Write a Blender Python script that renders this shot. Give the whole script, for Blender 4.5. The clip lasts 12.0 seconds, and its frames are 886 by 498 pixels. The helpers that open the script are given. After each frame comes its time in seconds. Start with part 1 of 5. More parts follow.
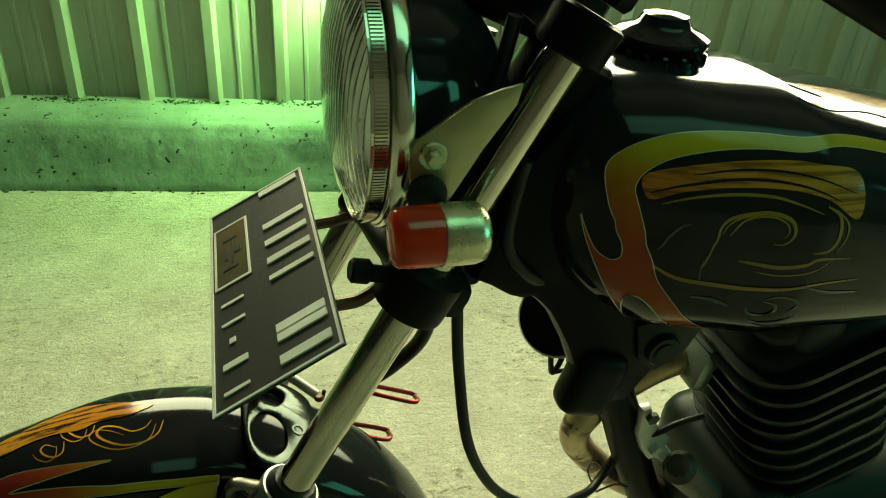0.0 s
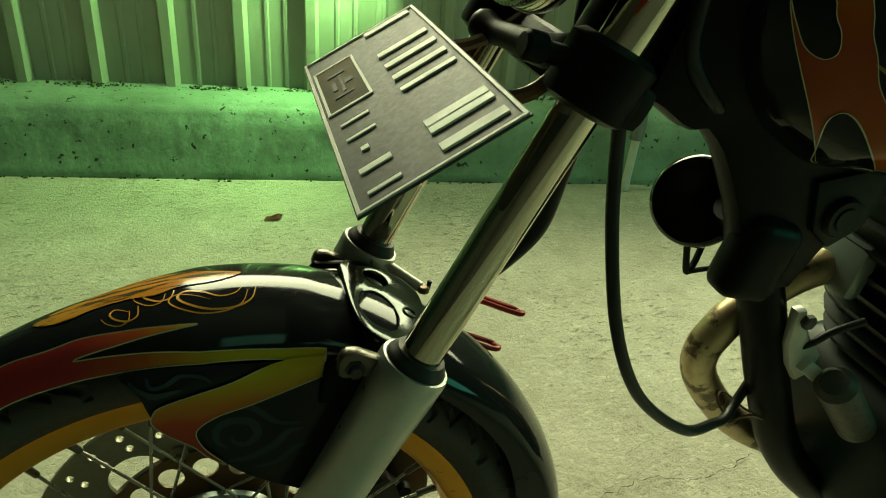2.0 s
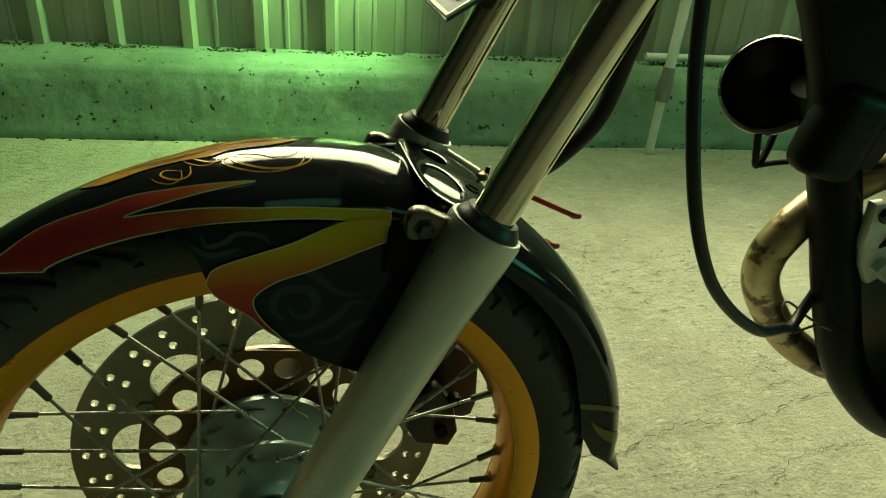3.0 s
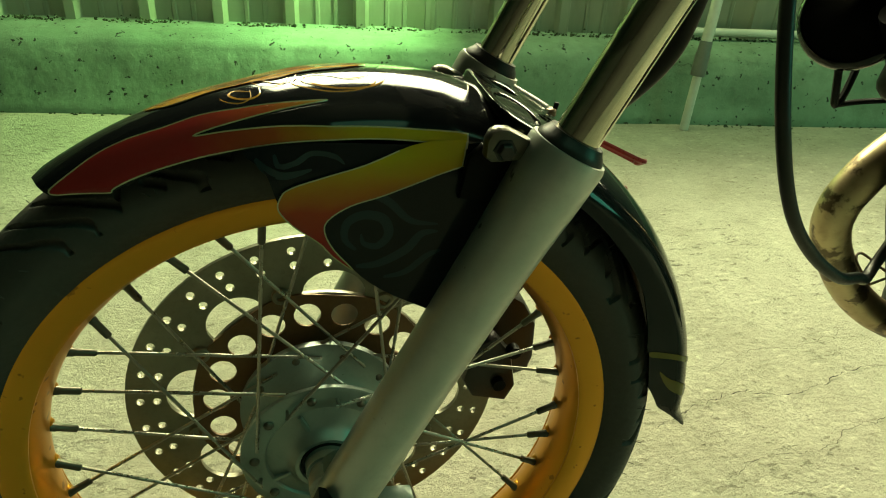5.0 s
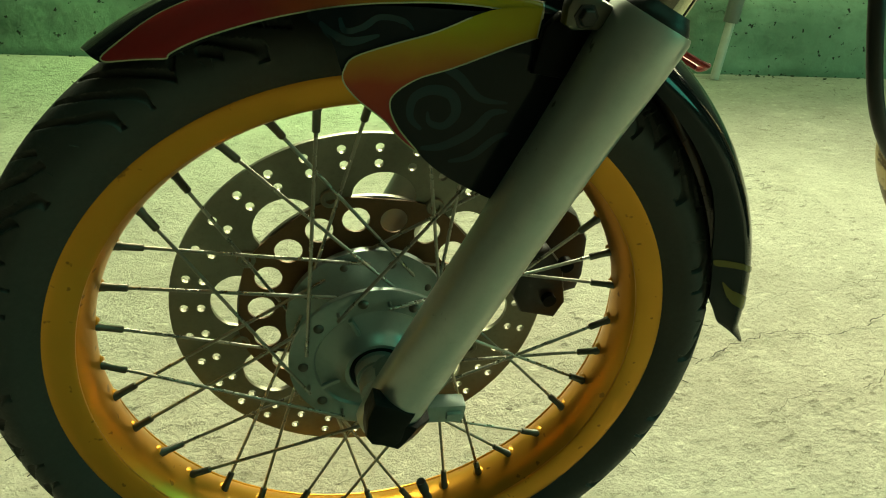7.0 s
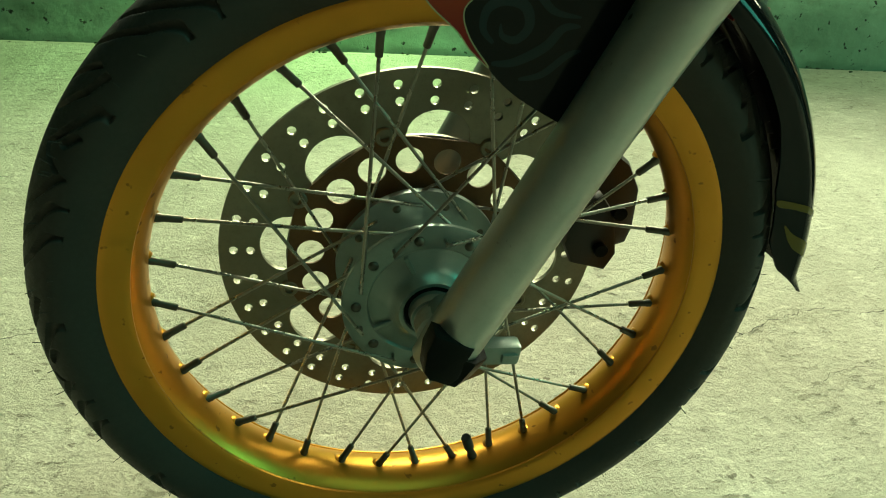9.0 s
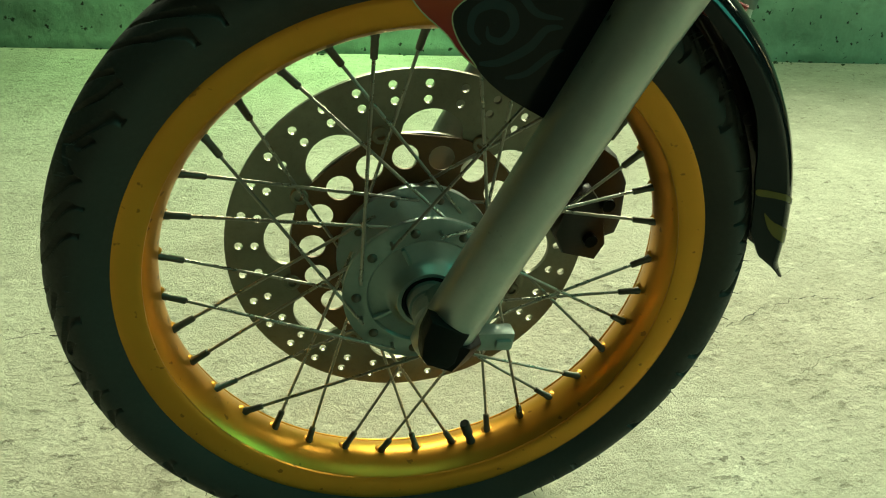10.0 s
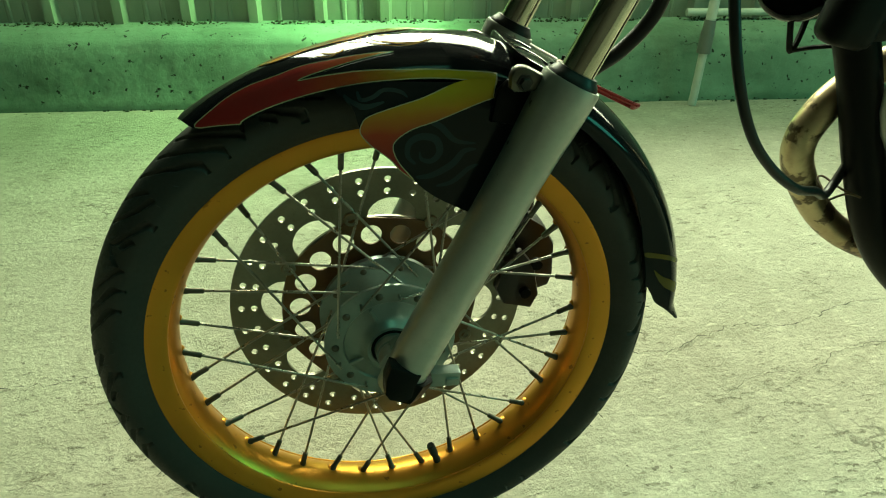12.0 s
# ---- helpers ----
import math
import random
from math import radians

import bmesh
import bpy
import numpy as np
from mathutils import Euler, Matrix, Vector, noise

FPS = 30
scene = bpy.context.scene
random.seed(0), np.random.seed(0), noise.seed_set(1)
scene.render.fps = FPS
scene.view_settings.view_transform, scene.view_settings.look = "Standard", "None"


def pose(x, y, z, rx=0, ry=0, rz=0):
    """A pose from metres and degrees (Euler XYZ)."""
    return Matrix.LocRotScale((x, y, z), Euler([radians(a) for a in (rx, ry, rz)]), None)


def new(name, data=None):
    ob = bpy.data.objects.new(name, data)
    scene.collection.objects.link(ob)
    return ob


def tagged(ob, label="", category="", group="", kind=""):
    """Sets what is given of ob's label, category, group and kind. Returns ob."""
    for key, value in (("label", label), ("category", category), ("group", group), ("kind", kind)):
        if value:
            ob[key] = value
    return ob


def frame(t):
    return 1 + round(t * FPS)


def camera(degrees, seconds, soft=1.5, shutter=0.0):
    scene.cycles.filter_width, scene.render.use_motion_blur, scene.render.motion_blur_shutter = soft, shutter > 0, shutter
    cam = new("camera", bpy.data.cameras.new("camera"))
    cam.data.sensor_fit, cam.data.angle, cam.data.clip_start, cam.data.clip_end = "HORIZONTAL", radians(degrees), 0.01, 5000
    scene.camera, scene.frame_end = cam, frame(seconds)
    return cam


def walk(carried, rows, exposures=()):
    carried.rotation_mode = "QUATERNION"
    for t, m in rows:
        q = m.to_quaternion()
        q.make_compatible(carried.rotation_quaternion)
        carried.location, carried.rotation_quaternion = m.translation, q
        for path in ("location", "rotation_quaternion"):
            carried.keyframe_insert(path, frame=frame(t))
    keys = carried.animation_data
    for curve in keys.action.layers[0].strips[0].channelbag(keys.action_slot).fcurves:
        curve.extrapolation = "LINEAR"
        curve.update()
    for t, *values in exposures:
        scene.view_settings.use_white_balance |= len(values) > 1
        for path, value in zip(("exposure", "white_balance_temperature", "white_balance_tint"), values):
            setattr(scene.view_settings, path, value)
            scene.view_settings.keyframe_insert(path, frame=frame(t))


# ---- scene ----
cam = camera(63.35, 12.0, soft=1.1)
PATH = [
    (0.0, 0.1100, -0.4813, 0.9865, 59.26, -3.99, -15.86),
    (0.5, 0.1037, -0.4682, 0.9550, 58.83, -2.51, -15.01),
    (1.0, 0.0690, -0.4615, 0.9204, 60.98, -4.39, -14.85),
    (1.5, 0.0413, -0.4491, 0.8623, 61.30, -4.32, -15.06),
    (2.0, 0.0291, -0.4421, 0.8076, 62.44, -3.92, -15.79),
    (2.5, 0.0155, -0.4387, 0.7497, 62.04, -3.95, -16.08),
    (2.7, 0.0044, -0.4435, 0.7336, 61.81, -3.77, -15.38),
    (4.3, -0.0188, -0.4397, 0.6936, 61.85, -3.14, -15.19),
    (4.5, -0.0236, -0.4381, 0.6853, 61.10, -3.10, -15.09),
    (5.0, -0.0365, -0.4360, 0.6742, 60.93, -3.01, -13.85),
    (5.5, -0.0415, -0.4273, 0.6578, 60.48, -2.87, -14.33),
    (6.0, -0.0510, -0.4280, 0.6392, 59.32, -2.81, -13.74),
    (6.5, -0.0598, -0.4296, 0.6255, 58.58, -2.95, -13.50),
    (7.0, -0.0664, -0.4342, 0.6200, 58.24, -3.07, -12.77),
    (7.2, -0.0713, -0.4369, 0.6174, 58.10, -3.10, -12.32),
    (8.8, -0.0979, -0.4449, 0.5717, 58.38, -3.83, -11.69),
    (9.0, -0.1007, -0.4451, 0.5705, 58.83, -3.12, -11.87),
    (9.5, -0.1032, -0.4492, 0.5655, 58.66, -2.80, -12.28),
    (10.0, -0.1019, -0.4700, 0.5787, 58.83, -2.26, -12.27),
    (10.5, -0.1045, -0.4998, 0.6122, 59.54, -1.70, -12.82),
    (11.0, -0.1043, -0.5408, 0.6418, 60.23, -1.43, -12.46),
    (11.5, -0.0985, -0.5630, 0.6700, 60.57, -0.88, -13.65),
    (12.0, -0.0902, -0.5876, 0.6851, 60.79, -0.57, -13.28),
]
EXPOSURES = [(0, 0.02, 6500, 8.2), (1, -0.14, 6480, 7.0), (2, -0.34, 6480, 7.0), (2.7, -0.32, 6520, 7.2), (4.3, 0.04, 6780, 9.2), (6.5, 0.24, 6480, 9.8), (9, 0.27, 5950, 9.2), (10.5, 0.27, 5900, 8), (12, 0.18, 5850, 5.3)]
walk(cam, [(t, pose(*p)) for t, *p in PATH], EXPOSURES)

# ---- light ----
world = bpy.data.worlds.new("world")
scene.world = world
world.use_nodes = True
world.node_tree.nodes["Background"].inputs[0].default_value = (0.55, 0.8, 0.6, 1)
world.node_tree.nodes["Background"].inputs[1].default_value = 0.02
scene.view_settings.exposure = 0.0


def area_lamp(name, m, sx, sy, watts, colour, spread=180):
    d = bpy.data.lights.new(name, "AREA")
    d.shape, d.size, d.size_y, d.energy, d.color, d.spread = "RECTANGLE", sx, sy, watts, colour, radians(spread)
    ob = new(name, d)
    ob.matrix_world = m
    return ob


# daylight through the long opening above the sheet wall, dim green light through the unseen roof sheet, and green fills
# added at the side and by the wall
area_lamp("opening_light", Matrix.Rotation(radians(-8.2), 4, "Z") @ pose(1.35, 1.72, 1.56, 84, 0, 180), 3.9, 0.66, 158, (0.98, 1.0, 0.60), 143)
# unseen overhead source, assumed from teal glints on hub and fork
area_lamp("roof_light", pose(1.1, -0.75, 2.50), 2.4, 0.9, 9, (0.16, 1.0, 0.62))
# teal side fill, its source unseen, added for the gleams on the metal
area_lamp("side_fill_light", pose(4.50, -1.90, 1.45, 90, 0, 90), 1.5, 1.3, 34, (0.16, 1.0, 0.62))
# two unseen green fills added to give the wall and plinth their glow
area_lamp("wall_fill_light", pose(0.45, 1.46, 1.10, 30, 0, -8.2), 3.0, 0.06, 8.0, (0.80, 1.0, 0.46), 150)
area_lamp("wall_spot_fill", pose(0.46, 1.555, 0.66, 8, 78, -8.2), 0.10, 0.05, 16.0, (0.50, 1.0, 0.32), 178)


# ---- materials ----
def mat(name, base, rough=0.5, metal=0.0, **kw):
    m = bpy.data.materials.new(name)
    m.use_nodes = True
    b = m.node_tree.nodes["Principled BSDF"]
    b.inputs["Base Color"].default_value = (*base, 1)
    b.inputs["Roughness"].default_value = rough
    b.inputs["Metallic"].default_value = metal
    for k, v in kw.items():
        b.inputs[k.replace("_", " ")].default_value = v
    return m


def node(m, kind, **kw):
    n = m.node_tree.nodes.new(kind)
    for k, v in kw.items():
        if k in n.inputs:
            n.inputs[k].default_value = v
    return n


def coords(m, scale=(1, 1, 1)):
    tc = node(m, "ShaderNodeTexCoord")
    mp = node(m, "ShaderNodeMapping")
    mp.inputs["Scale"].default_value = scale
    m.node_tree.links.new(tc.outputs["Object"], mp.inputs["Vector"])
    return mp.outputs["Vector"]


def noise_of(m, vec, scale, detail=6, rough=0.55):
    n = node(m, "ShaderNodeTexNoise", Scale=scale, Detail=detail, Roughness=rough)
    m.node_tree.links.new(vec, n.inputs["Vector"])
    return n.outputs["Fac"]


def ramp(m, fac, stops):
    r = node(m, "ShaderNodeValToRGB")
    e = r.color_ramp.elements
    while len(e) < len(stops):
        e.new(0.5)
    for el, (p, c) in zip(e, stops):
        el.position, el.color = p, (*c, 1) if len(c) == 3 else c
    m.node_tree.links.new(fac, r.inputs["Fac"])
    return r.outputs["Color"]


def mix(m, fac, a, b, mode="MIX"):
    n = node(m, "ShaderNodeMix")
    n.data_type, n.blend_type = "RGBA", mode
    for sock, v in ((n.inputs[0], fac), (n.inputs[6], a), (n.inputs[7], b)):
        if hasattr(v, "links"):
            m.node_tree.links.new(v, sock)
        else:
            sock.default_value = v if isinstance(v, float) else (*v, 1)
    return n.outputs[2]


def grey(m, fac, lo, hi, a=0.0, b=1.0):
    return ramp(m, fac, [(a, (lo,) * 3), (b, (hi,) * 3)])


def plug(m, out, name):
    m.node_tree.links.new(out, m.node_tree.nodes["Principled BSDF"].inputs[name])


def bump(m, height, strength, dist):
    n = node(m, "ShaderNodeBump", Strength=strength, Distance=dist)
    m.node_tree.links.new(height, n.inputs["Height"])
    plug(m, n.outputs["Normal"], "Normal")


def worn(name, base, dark, rough, metal=0.0, scale=40, rlo=None, rhi=None, bmp=0.15, dist=0.001, **kw):
    """Paint or metal with grain and grime at two scales."""
    m = mat(name, base, rough, metal, **kw)
    v = coords(m)
    big, fine = noise_of(m, v, scale * 0.2, 5), noise_of(m, v, scale * 4, 8, 0.7)
    c = mix(m, grey(m, big, 0, 1, 0.35, 0.75), base, dark)
    c = mix(m, grey(m, fine, 0, 0.45, 0.5, 0.8), c, dark)
    plug(m, c, "Base Color")
    plug(m, grey(m, fine, rlo if rlo is not None else rough * 0.8, rhi if rhi is not None else min(1, rough * 1.3), 0.3, 0.7), "Roughness")
    bump(m, fine, bmp, dist)
    return m


M = {}
M["rubber"] = worn("rubber", (0.025, 0.0255, 0.0235), (0.037, 0.036, 0.032), 0.58, scale=60, Specular_IOR_Level=0.28, bmp=0.25, dist=0.0006)
m = M["gold"] = mat("gold_rim", (0.58, 0.25, 0.022), 0.32, 0.8)
v = coords(m)
col = mix(m, grey(m, noise_of(m, v, 6, 4), 0, 0.7, 0.40, 0.70), (0.60, 0.265, 0.024), (0.46, 0.18, 0.014))
plug(m, mix(m, grey(m, noise_of(m, v, 120, 2, 0.4), 0, 0.7, 0.70, 0.74), col, (0.16, 0.07, 0.015)), "Base Color")
plug(m, grey(m, noise_of(m, v, 9, 4), 0.29, 0.37, 0.3, 0.7), "Roughness")
M["chrome"] = worn("chrome", (0.56, 0.53, 0.43), (0.36, 0.31, 0.22), 0.06, metal=1.0, scale=30, rlo=0.03, rhi=0.09, bmp=0.006)
M["reflector"] = worn("reflector_metal", (0.86, 0.87, 0.82), (0.74, 0.75, 0.68), 0.30, metal=0.9, scale=20, bmp=0.02)
M["ring"] = worn("ring_chrome", (0.66, 0.64, 0.54), (0.42, 0.38, 0.28), 0.12, metal=1.0, scale=30, rlo=0.08, rhi=0.22, bmp=0.02)
M["spacer"] = worn("turned_spacer", (0.50, 0.49, 0.44), (0.30, 0.29, 0.26), 0.42, metal=0.6, scale=60)
M["alloy"] = worn("cast_alloy", (0.28, 0.34, 0.315), (0.185, 0.215, 0.195), 0.34, metal=0.6, scale=40, bmp=0.12)
M["leg"] = worn("painted_fork_alloy", (0.43, 0.45, 0.415), (0.30, 0.305, 0.275), 0.38, metal=0.80, scale=22, rlo=0.33, rhi=0.44, bmp=0.03)
M["steel"] = worn("spoke_steel", (0.36, 0.355, 0.315), (0.16, 0.14, 0.11), 0.28, metal=1.0, scale=24, bmp=0.01)
M["nipple"] = worn("nipple_brass", (0.13, 0.125, 0.105), (0.08, 0.07, 0.055), 0.32, metal=1.0, scale=24, bmp=0.01)
M["disc"] = worn("disc_steel", (0.23, 0.22, 0.17), (0.12, 0.105, 0.075), 0.38, metal=0.9, scale=60, bmp=0.05)
M["carrier"] = worn("rusty_carrier", (0.15, 0.080, 0.032), (0.07, 0.04, 0.022), 0.45, metal=0.4, scale=60)
M["black_gloss"] = worn("black_lacquer", (0.006, 0.006, 0.007), (0.012, 0.013, 0.014), 0.07, scale=12, rlo=0.05, rhi=0.12, bmp=0.006, Specular_IOR_Level=0.15)
M["black"] = worn("black_plastic", (0.004, 0.0045, 0.004), (0.008, 0.008, 0.0075), 0.42, scale=60, Specular_IOR_Level=0.07)
M["black_metal"] = worn("black_frame_paint", (0.003, 0.003, 0.003), (0.007, 0.0065, 0.006), 0.34, scale=40, Specular_IOR_Level=0.06)
M["hose"] = worn("hose_rubber", (0.006, 0.006, 0.006), (0.014, 0.014, 0.013), 0.4, scale=80, Specular_IOR_Level=0.25)
M["engine"] = worn("engine_black", (0.0045, 0.011, 0.0085), (0.003, 0.006, 0.005), 0.42, scale=30, bmp=0.2, Specular_IOR_Level=0.14)
M["starter"] = worn("dull_alloy", (0.07, 0.064, 0.052), (0.035, 0.03, 0.024), 0.5, metal=0.4, scale=40, bmp=0.15)
M["exhaust"] = worn("heat_stained_pipe", (0.50, 0.40, 0.24), (0.16, 0.085, 0.04), 0.40, metal=0.85, scale=14, rlo=0.30, rhi=0.55, bmp=0.05)
M["bracket"] = worn("zinc_bracket", (0.33, 0.32, 0.18), (0.21, 0.20, 0.11), 0.34, metal=0.9, scale=30)
M["brushed"] = worn("brushed_alloy", (0.62, 0.60, 0.40), (0.46, 0.44, 0.28), 0.28, metal=0.95, scale=40)
M["amber"] = mat("amber_lens", (0.80, 0.045, 0.006), 0.10, Transmission_Weight=0.6, IOR=1.40)
M["glass"] = mat("lens_glass", (0.95, 0.97, 0.95), 0.03, Transmission_Weight=1.0, IOR=1.45)
M["brace"] = worn("polished_casting", (0.022, 0.027, 0.024), (0.011, 0.013, 0.011), 0.14, metal=1.0, scale=30, rlo=0.10, rhi=0.18, bmp=0.02)
M["bare_alloy"] = worn("bare_alloy", (0.62, 0.62, 0.57), (0.36, 0.35, 0.31), 0.45, metal=0.35, scale=40)
M["red"] = worn("red_anodised", (0.26, 0.010, 0.010), (0.13, 0.008, 0.008), 0.30, metal=0.6, scale=60)
M["caliper"] = worn("caliper_paint", (0.016, 0.010, 0.009), (0.008, 0.007, 0.006), 0.4, metal=0.2, scale=60)
M["plate"] = worn("plate_enamel", (0.024, 0.0235, 0.022), (0.031, 0.030, 0.027), 0.5, scale=60, bmp=0.006, Specular_IOR_Level=0.2)
M["white"] = worn("white_paint", (0.68, 0.67, 0.60), (0.48, 0.47, 0.40), 0.5, scale=60)
M["moss"] = worn("moss_litter", (0.055, 0.080, 0.034), (0.020, 0.026, 0.012), 0.95, scale=60)
M["pvc"] = worn("pvc_pipe", (0.66, 0.68, 0.62), (0.40, 0.42, 0.34), 0.4, scale=20)
M["pvc_grey"] = worn("pvc_coupling", (0.16, 0.175, 0.155), (0.10, 0.11, 0.09), 0.5, scale=20)
M["dark_line"] = mat("crack_shadow", (0.05, 0.045, 0.035), 0.95)
M["roof"] = worn("roof_underside", (0.10, 0.10, 0.09), (0.05, 0.05, 0.045), 0.7, scale=4)
M["plaster"] = worn("far_plaster", (0.085, 0.09, 0.075), (0.055, 0.06, 0.05), 0.85, scale=4)
M["leaf"] = mat("dry_leaf", (0.22, 0.09, 0.035), 0.8)
M["gold_line"] = mat("gold_pinstripe", (0.34, 0.29, 0.15), 0.25, Coat_Weight=1.0, Coat_Roughness=0.05)
M["scroll_gold"] = mat("scroll_gold", (0.42, 0.18, 0.02), 0.2, Specular_IOR_Level=0.35)
M["tank_scroll"] = mat("tank_scroll", (0.19, 0.115, 0.016), 0.25, Specular_IOR_Level=0.2)
M["tank_swirl"] = mat("tank_airbrush", (0.030, 0.044, 0.038), 0.16, Specular_IOR_Level=0.2)
M["rear_gold"] = mat("rear_flash_gold", (0.11, 0.08, 0.012), 0.25, Specular_IOR_Level=0.2)
M["swirl"] = mat("grey_airbrush", (0.013, 0.024, 0.028), 0.16, Specular_IOR_Level=0.2)


def flame_paint(name, axis, lo, hi, stops):
    """Airbrushed colour that runs along one axis of the bike."""
    m = mat(name, (0.5, 0.2, 0.05), 0.16, Specular_IOR_Level=0.2)
    tc = node(m, "ShaderNodeTexCoord")
    sx = node(m, "ShaderNodeSeparateXYZ")
    m.node_tree.links.new(tc.outputs["Object"], sx.inputs[0])
    mr = node(m, "ShaderNodeMapRange")
    mr.inputs["From Min"].default_value, mr.inputs["From Max"].default_value = lo, hi
    nz = noise_of(m, tc.outputs["Object"], 60, 4)
    ad = node(m, "ShaderNodeMath")
    ad.operation = "MULTIPLY_ADD"
    ad.inputs[1].default_value, ad.inputs[2].default_value = 0.12, -0.06
    m.node_tree.links.new(nz, ad.inputs[0])
    su = node(m, "ShaderNodeMath")
    m.node_tree.links.new(sx.outputs["XYZ".index(axis)], mr.inputs["Value"])
    m.node_tree.links.new(mr.outputs[0], su.inputs[0])
    m.node_tree.links.new(ad.outputs[0], su.inputs[1])
    plug(m, ramp(m, su.outputs[0], stops), "Base Color")
    return m


RED, YELLOW = (0.22, 0.016, 0.015), (0.34, 0.25, 0.010)
M["flame_fender"] = flame_paint("flame_fender", "X", -0.14, 0.085, [(0, RED), (0.30, RED), (0.48, (0.27, 0.05, 0.012)), (0.68, (0.32, 0.19, 0.010)), (0.85, YELLOW)])
M["flame_fork"] = flame_paint("flame_hook", "Z", 0.475, 0.545, [(0, (0.24, 0.016, 0.014)), (0.35, (0.30, 0.035, 0.012)), (0.6, (0.34, 0.15, 0.010)), (0.8, YELLOW)])
M["flame_tank"] = flame_paint("flame_tank", "Z", 0.68, 0.84, [(0, (0.24, 0.055, 0.006)), (0.4, (0.22, 0.030, 0.006)), (0.68, (0.25, 0.075, 0.006)), (0.9, (0.33, 0.235, 0.010))])
M["flame_band_dark"] = flame_paint("flame_band_dark", "X", 0.36, 0.62, [(0, (0.32, 0.095, 0.012)), (0.5, (0.38, 0.170, 0.020)), (1, (0.34, 0.120, 0.016))])
M["flame_gold"] = flame_paint("flame_gold", "X", -0.16, 0.06, [(0, (0.24, 0.15, 0.02)), (0.5, (0.32, 0.13, 0.012)), (1, (0.32, 0.11, 0.01))])

# the airbrushed gold runs in strands
m = M["flame_gold"]
streak = noise_of(m, coords(m, (9, 130, 70)), 1.6, 4, 0.6)
old = m.node_tree.nodes["Principled BSDF"].inputs["Base Color"].links[0].from_socket
plug(m, mix(m, grey(m, streak, 0, 0.95, 0.50, 0.60), old, (0.012, 0.007, 0.004)), "Base Color")

m = M["flame_band_dark"]
streak = noise_of(m, coords(m, (7, 40, 150)), 1.5, 4, 0.6)
old = m.node_tree.nodes["Principled BSDF"].inputs["Base Color"].links[0].from_socket
plug(m, mix(m, grey(m, streak, 0, 0.75, 0.46, 0.62), old, (0.05, 0.022, 0.006)), "Base Color")

# scorched patches on the exhaust
m = M["exhaust"]
scorch = noise_of(m, coords(m), 34, 5, 0.6)
old = m.node_tree.nodes["Principled BSDF"].inputs["Base Color"].links[0].from_socket
plug(m, mix(m, grey(m, scorch, 0, 0.85, 0.54, 0.60), old, (0.05, 0.03, 0.018)), "Base Color")

# scuffs on the fork sliders
m = M["leg"]
leg_spot = noise_of(m, coords(m, (1, 1, 0.45)), 75, 3, 0.5)
old = m.node_tree.nodes["Principled BSDF"].inputs["Base Color"].links[0].from_socket
plug(m, mix(m, grey(m, leg_spot, 0, 0.8, 0.69, 0.72), old, (0.06, 0.045, 0.032)), "Base Color")


def fine_cracks(m, vec, scale, width, where, lo, hi):
    """A wandering net of hairline cracks, in patches."""
    wob = node(m, "ShaderNodeTexNoise", Scale=scale * 4, Detail=6.0, Roughness=0.6)
    m.node_tree.links.new(vec, wob.inputs["Vector"])
    am = node(m, "ShaderNodeVectorMath")
    am.operation = "MULTIPLY_ADD"
    am.inputs[1].default_value = (0.35 / scale,) * 3
    m.node_tree.links.new(wob.outputs["Color"], am.inputs[0])
    m.node_tree.links.new(vec, am.inputs[2])
    vo = node(m, "ShaderNodeTexVoronoi", Scale=scale)
    vo.feature = "DISTANCE_TO_EDGE"
    m.node_tree.links.new(am.outputs[0], vo.inputs["Vector"])
    mu = node(m, "ShaderNodeMath")
    mu.operation = "MULTIPLY"
    m.node_tree.links.new(grey(m, vo.outputs["Distance"], 0.8, 0, width * 0.3, width), mu.inputs[0])
    m.node_tree.links.new(grey(m, where, 0, 1, lo, hi), mu.inputs[1])
    return vo.outputs["Distance"], mu.outputs[0]


# concrete floor
def times(m, a, b):
    n = node(m, "ShaderNodeMath")
    n.operation = "MULTIPLY"
    m.node_tree.links.new(a, n.inputs[0])
    m.node_tree.links.new(b, n.inputs[1])
    return n.outputs[0]


m = M["concrete"] = mat("concrete", (0.40, 0.38, 0.30), 0.85)
v, vx = coords(m), coords(m, (0.55, 1.15, 1))
broad, cloud, grain, dust = noise_of(m, v, 1.1, 5, 0.6), noise_of(m, v, 7, 10, 0.72), noise_of(m, v, 95, 6, 0.75), noise_of(m, v, 300, 3, 0.6)
scab, patch, peel = noise_of(m, vx, 62, 9, 0.72), noise_of(m, v, 2.6, 4, 0.55), noise_of(m, vx, 19, 10, 0.78)
col = mix(m, grey(m, broad, 0, 1, 0.35, 0.68), (0.46, 0.435, 0.34), (0.65, 0.62, 0.49))
col = mix(m, grey(m, cloud, 0, 0.6, 0.50, 0.72), col, (0.31, 0.285, 0.20))
col = mix(m, grey(m, cloud, 0.6, 0, 0.28, 0.46), col, (0.76, 0.73, 0.60))
col = mix(m, grey(m, peel, 0, 0.30, 0.54, 0.62), col, (0.34, 0.31, 0.22))
col = mix(m, grey(m, grain, 0, 0.50, 0.56, 0.70), col, (0.24, 0.215, 0.15))
col = mix(m, grey(m, grain, 0.5, 0, 0.30, 0.42), col, (0.70, 0.675, 0.55))
col = mix(m, grey(m, dust, 0, 0.40, 0.6, 0.72), col, (0.20, 0.18, 0.125))
pits = times(m, grey(m, scab, 0, 0.62, 0.575, 0.630), grey(m, patch, 0.30, 1, 0.40, 0.58))
col = mix(m, pits, col, (0.19, 0.165, 0.105))
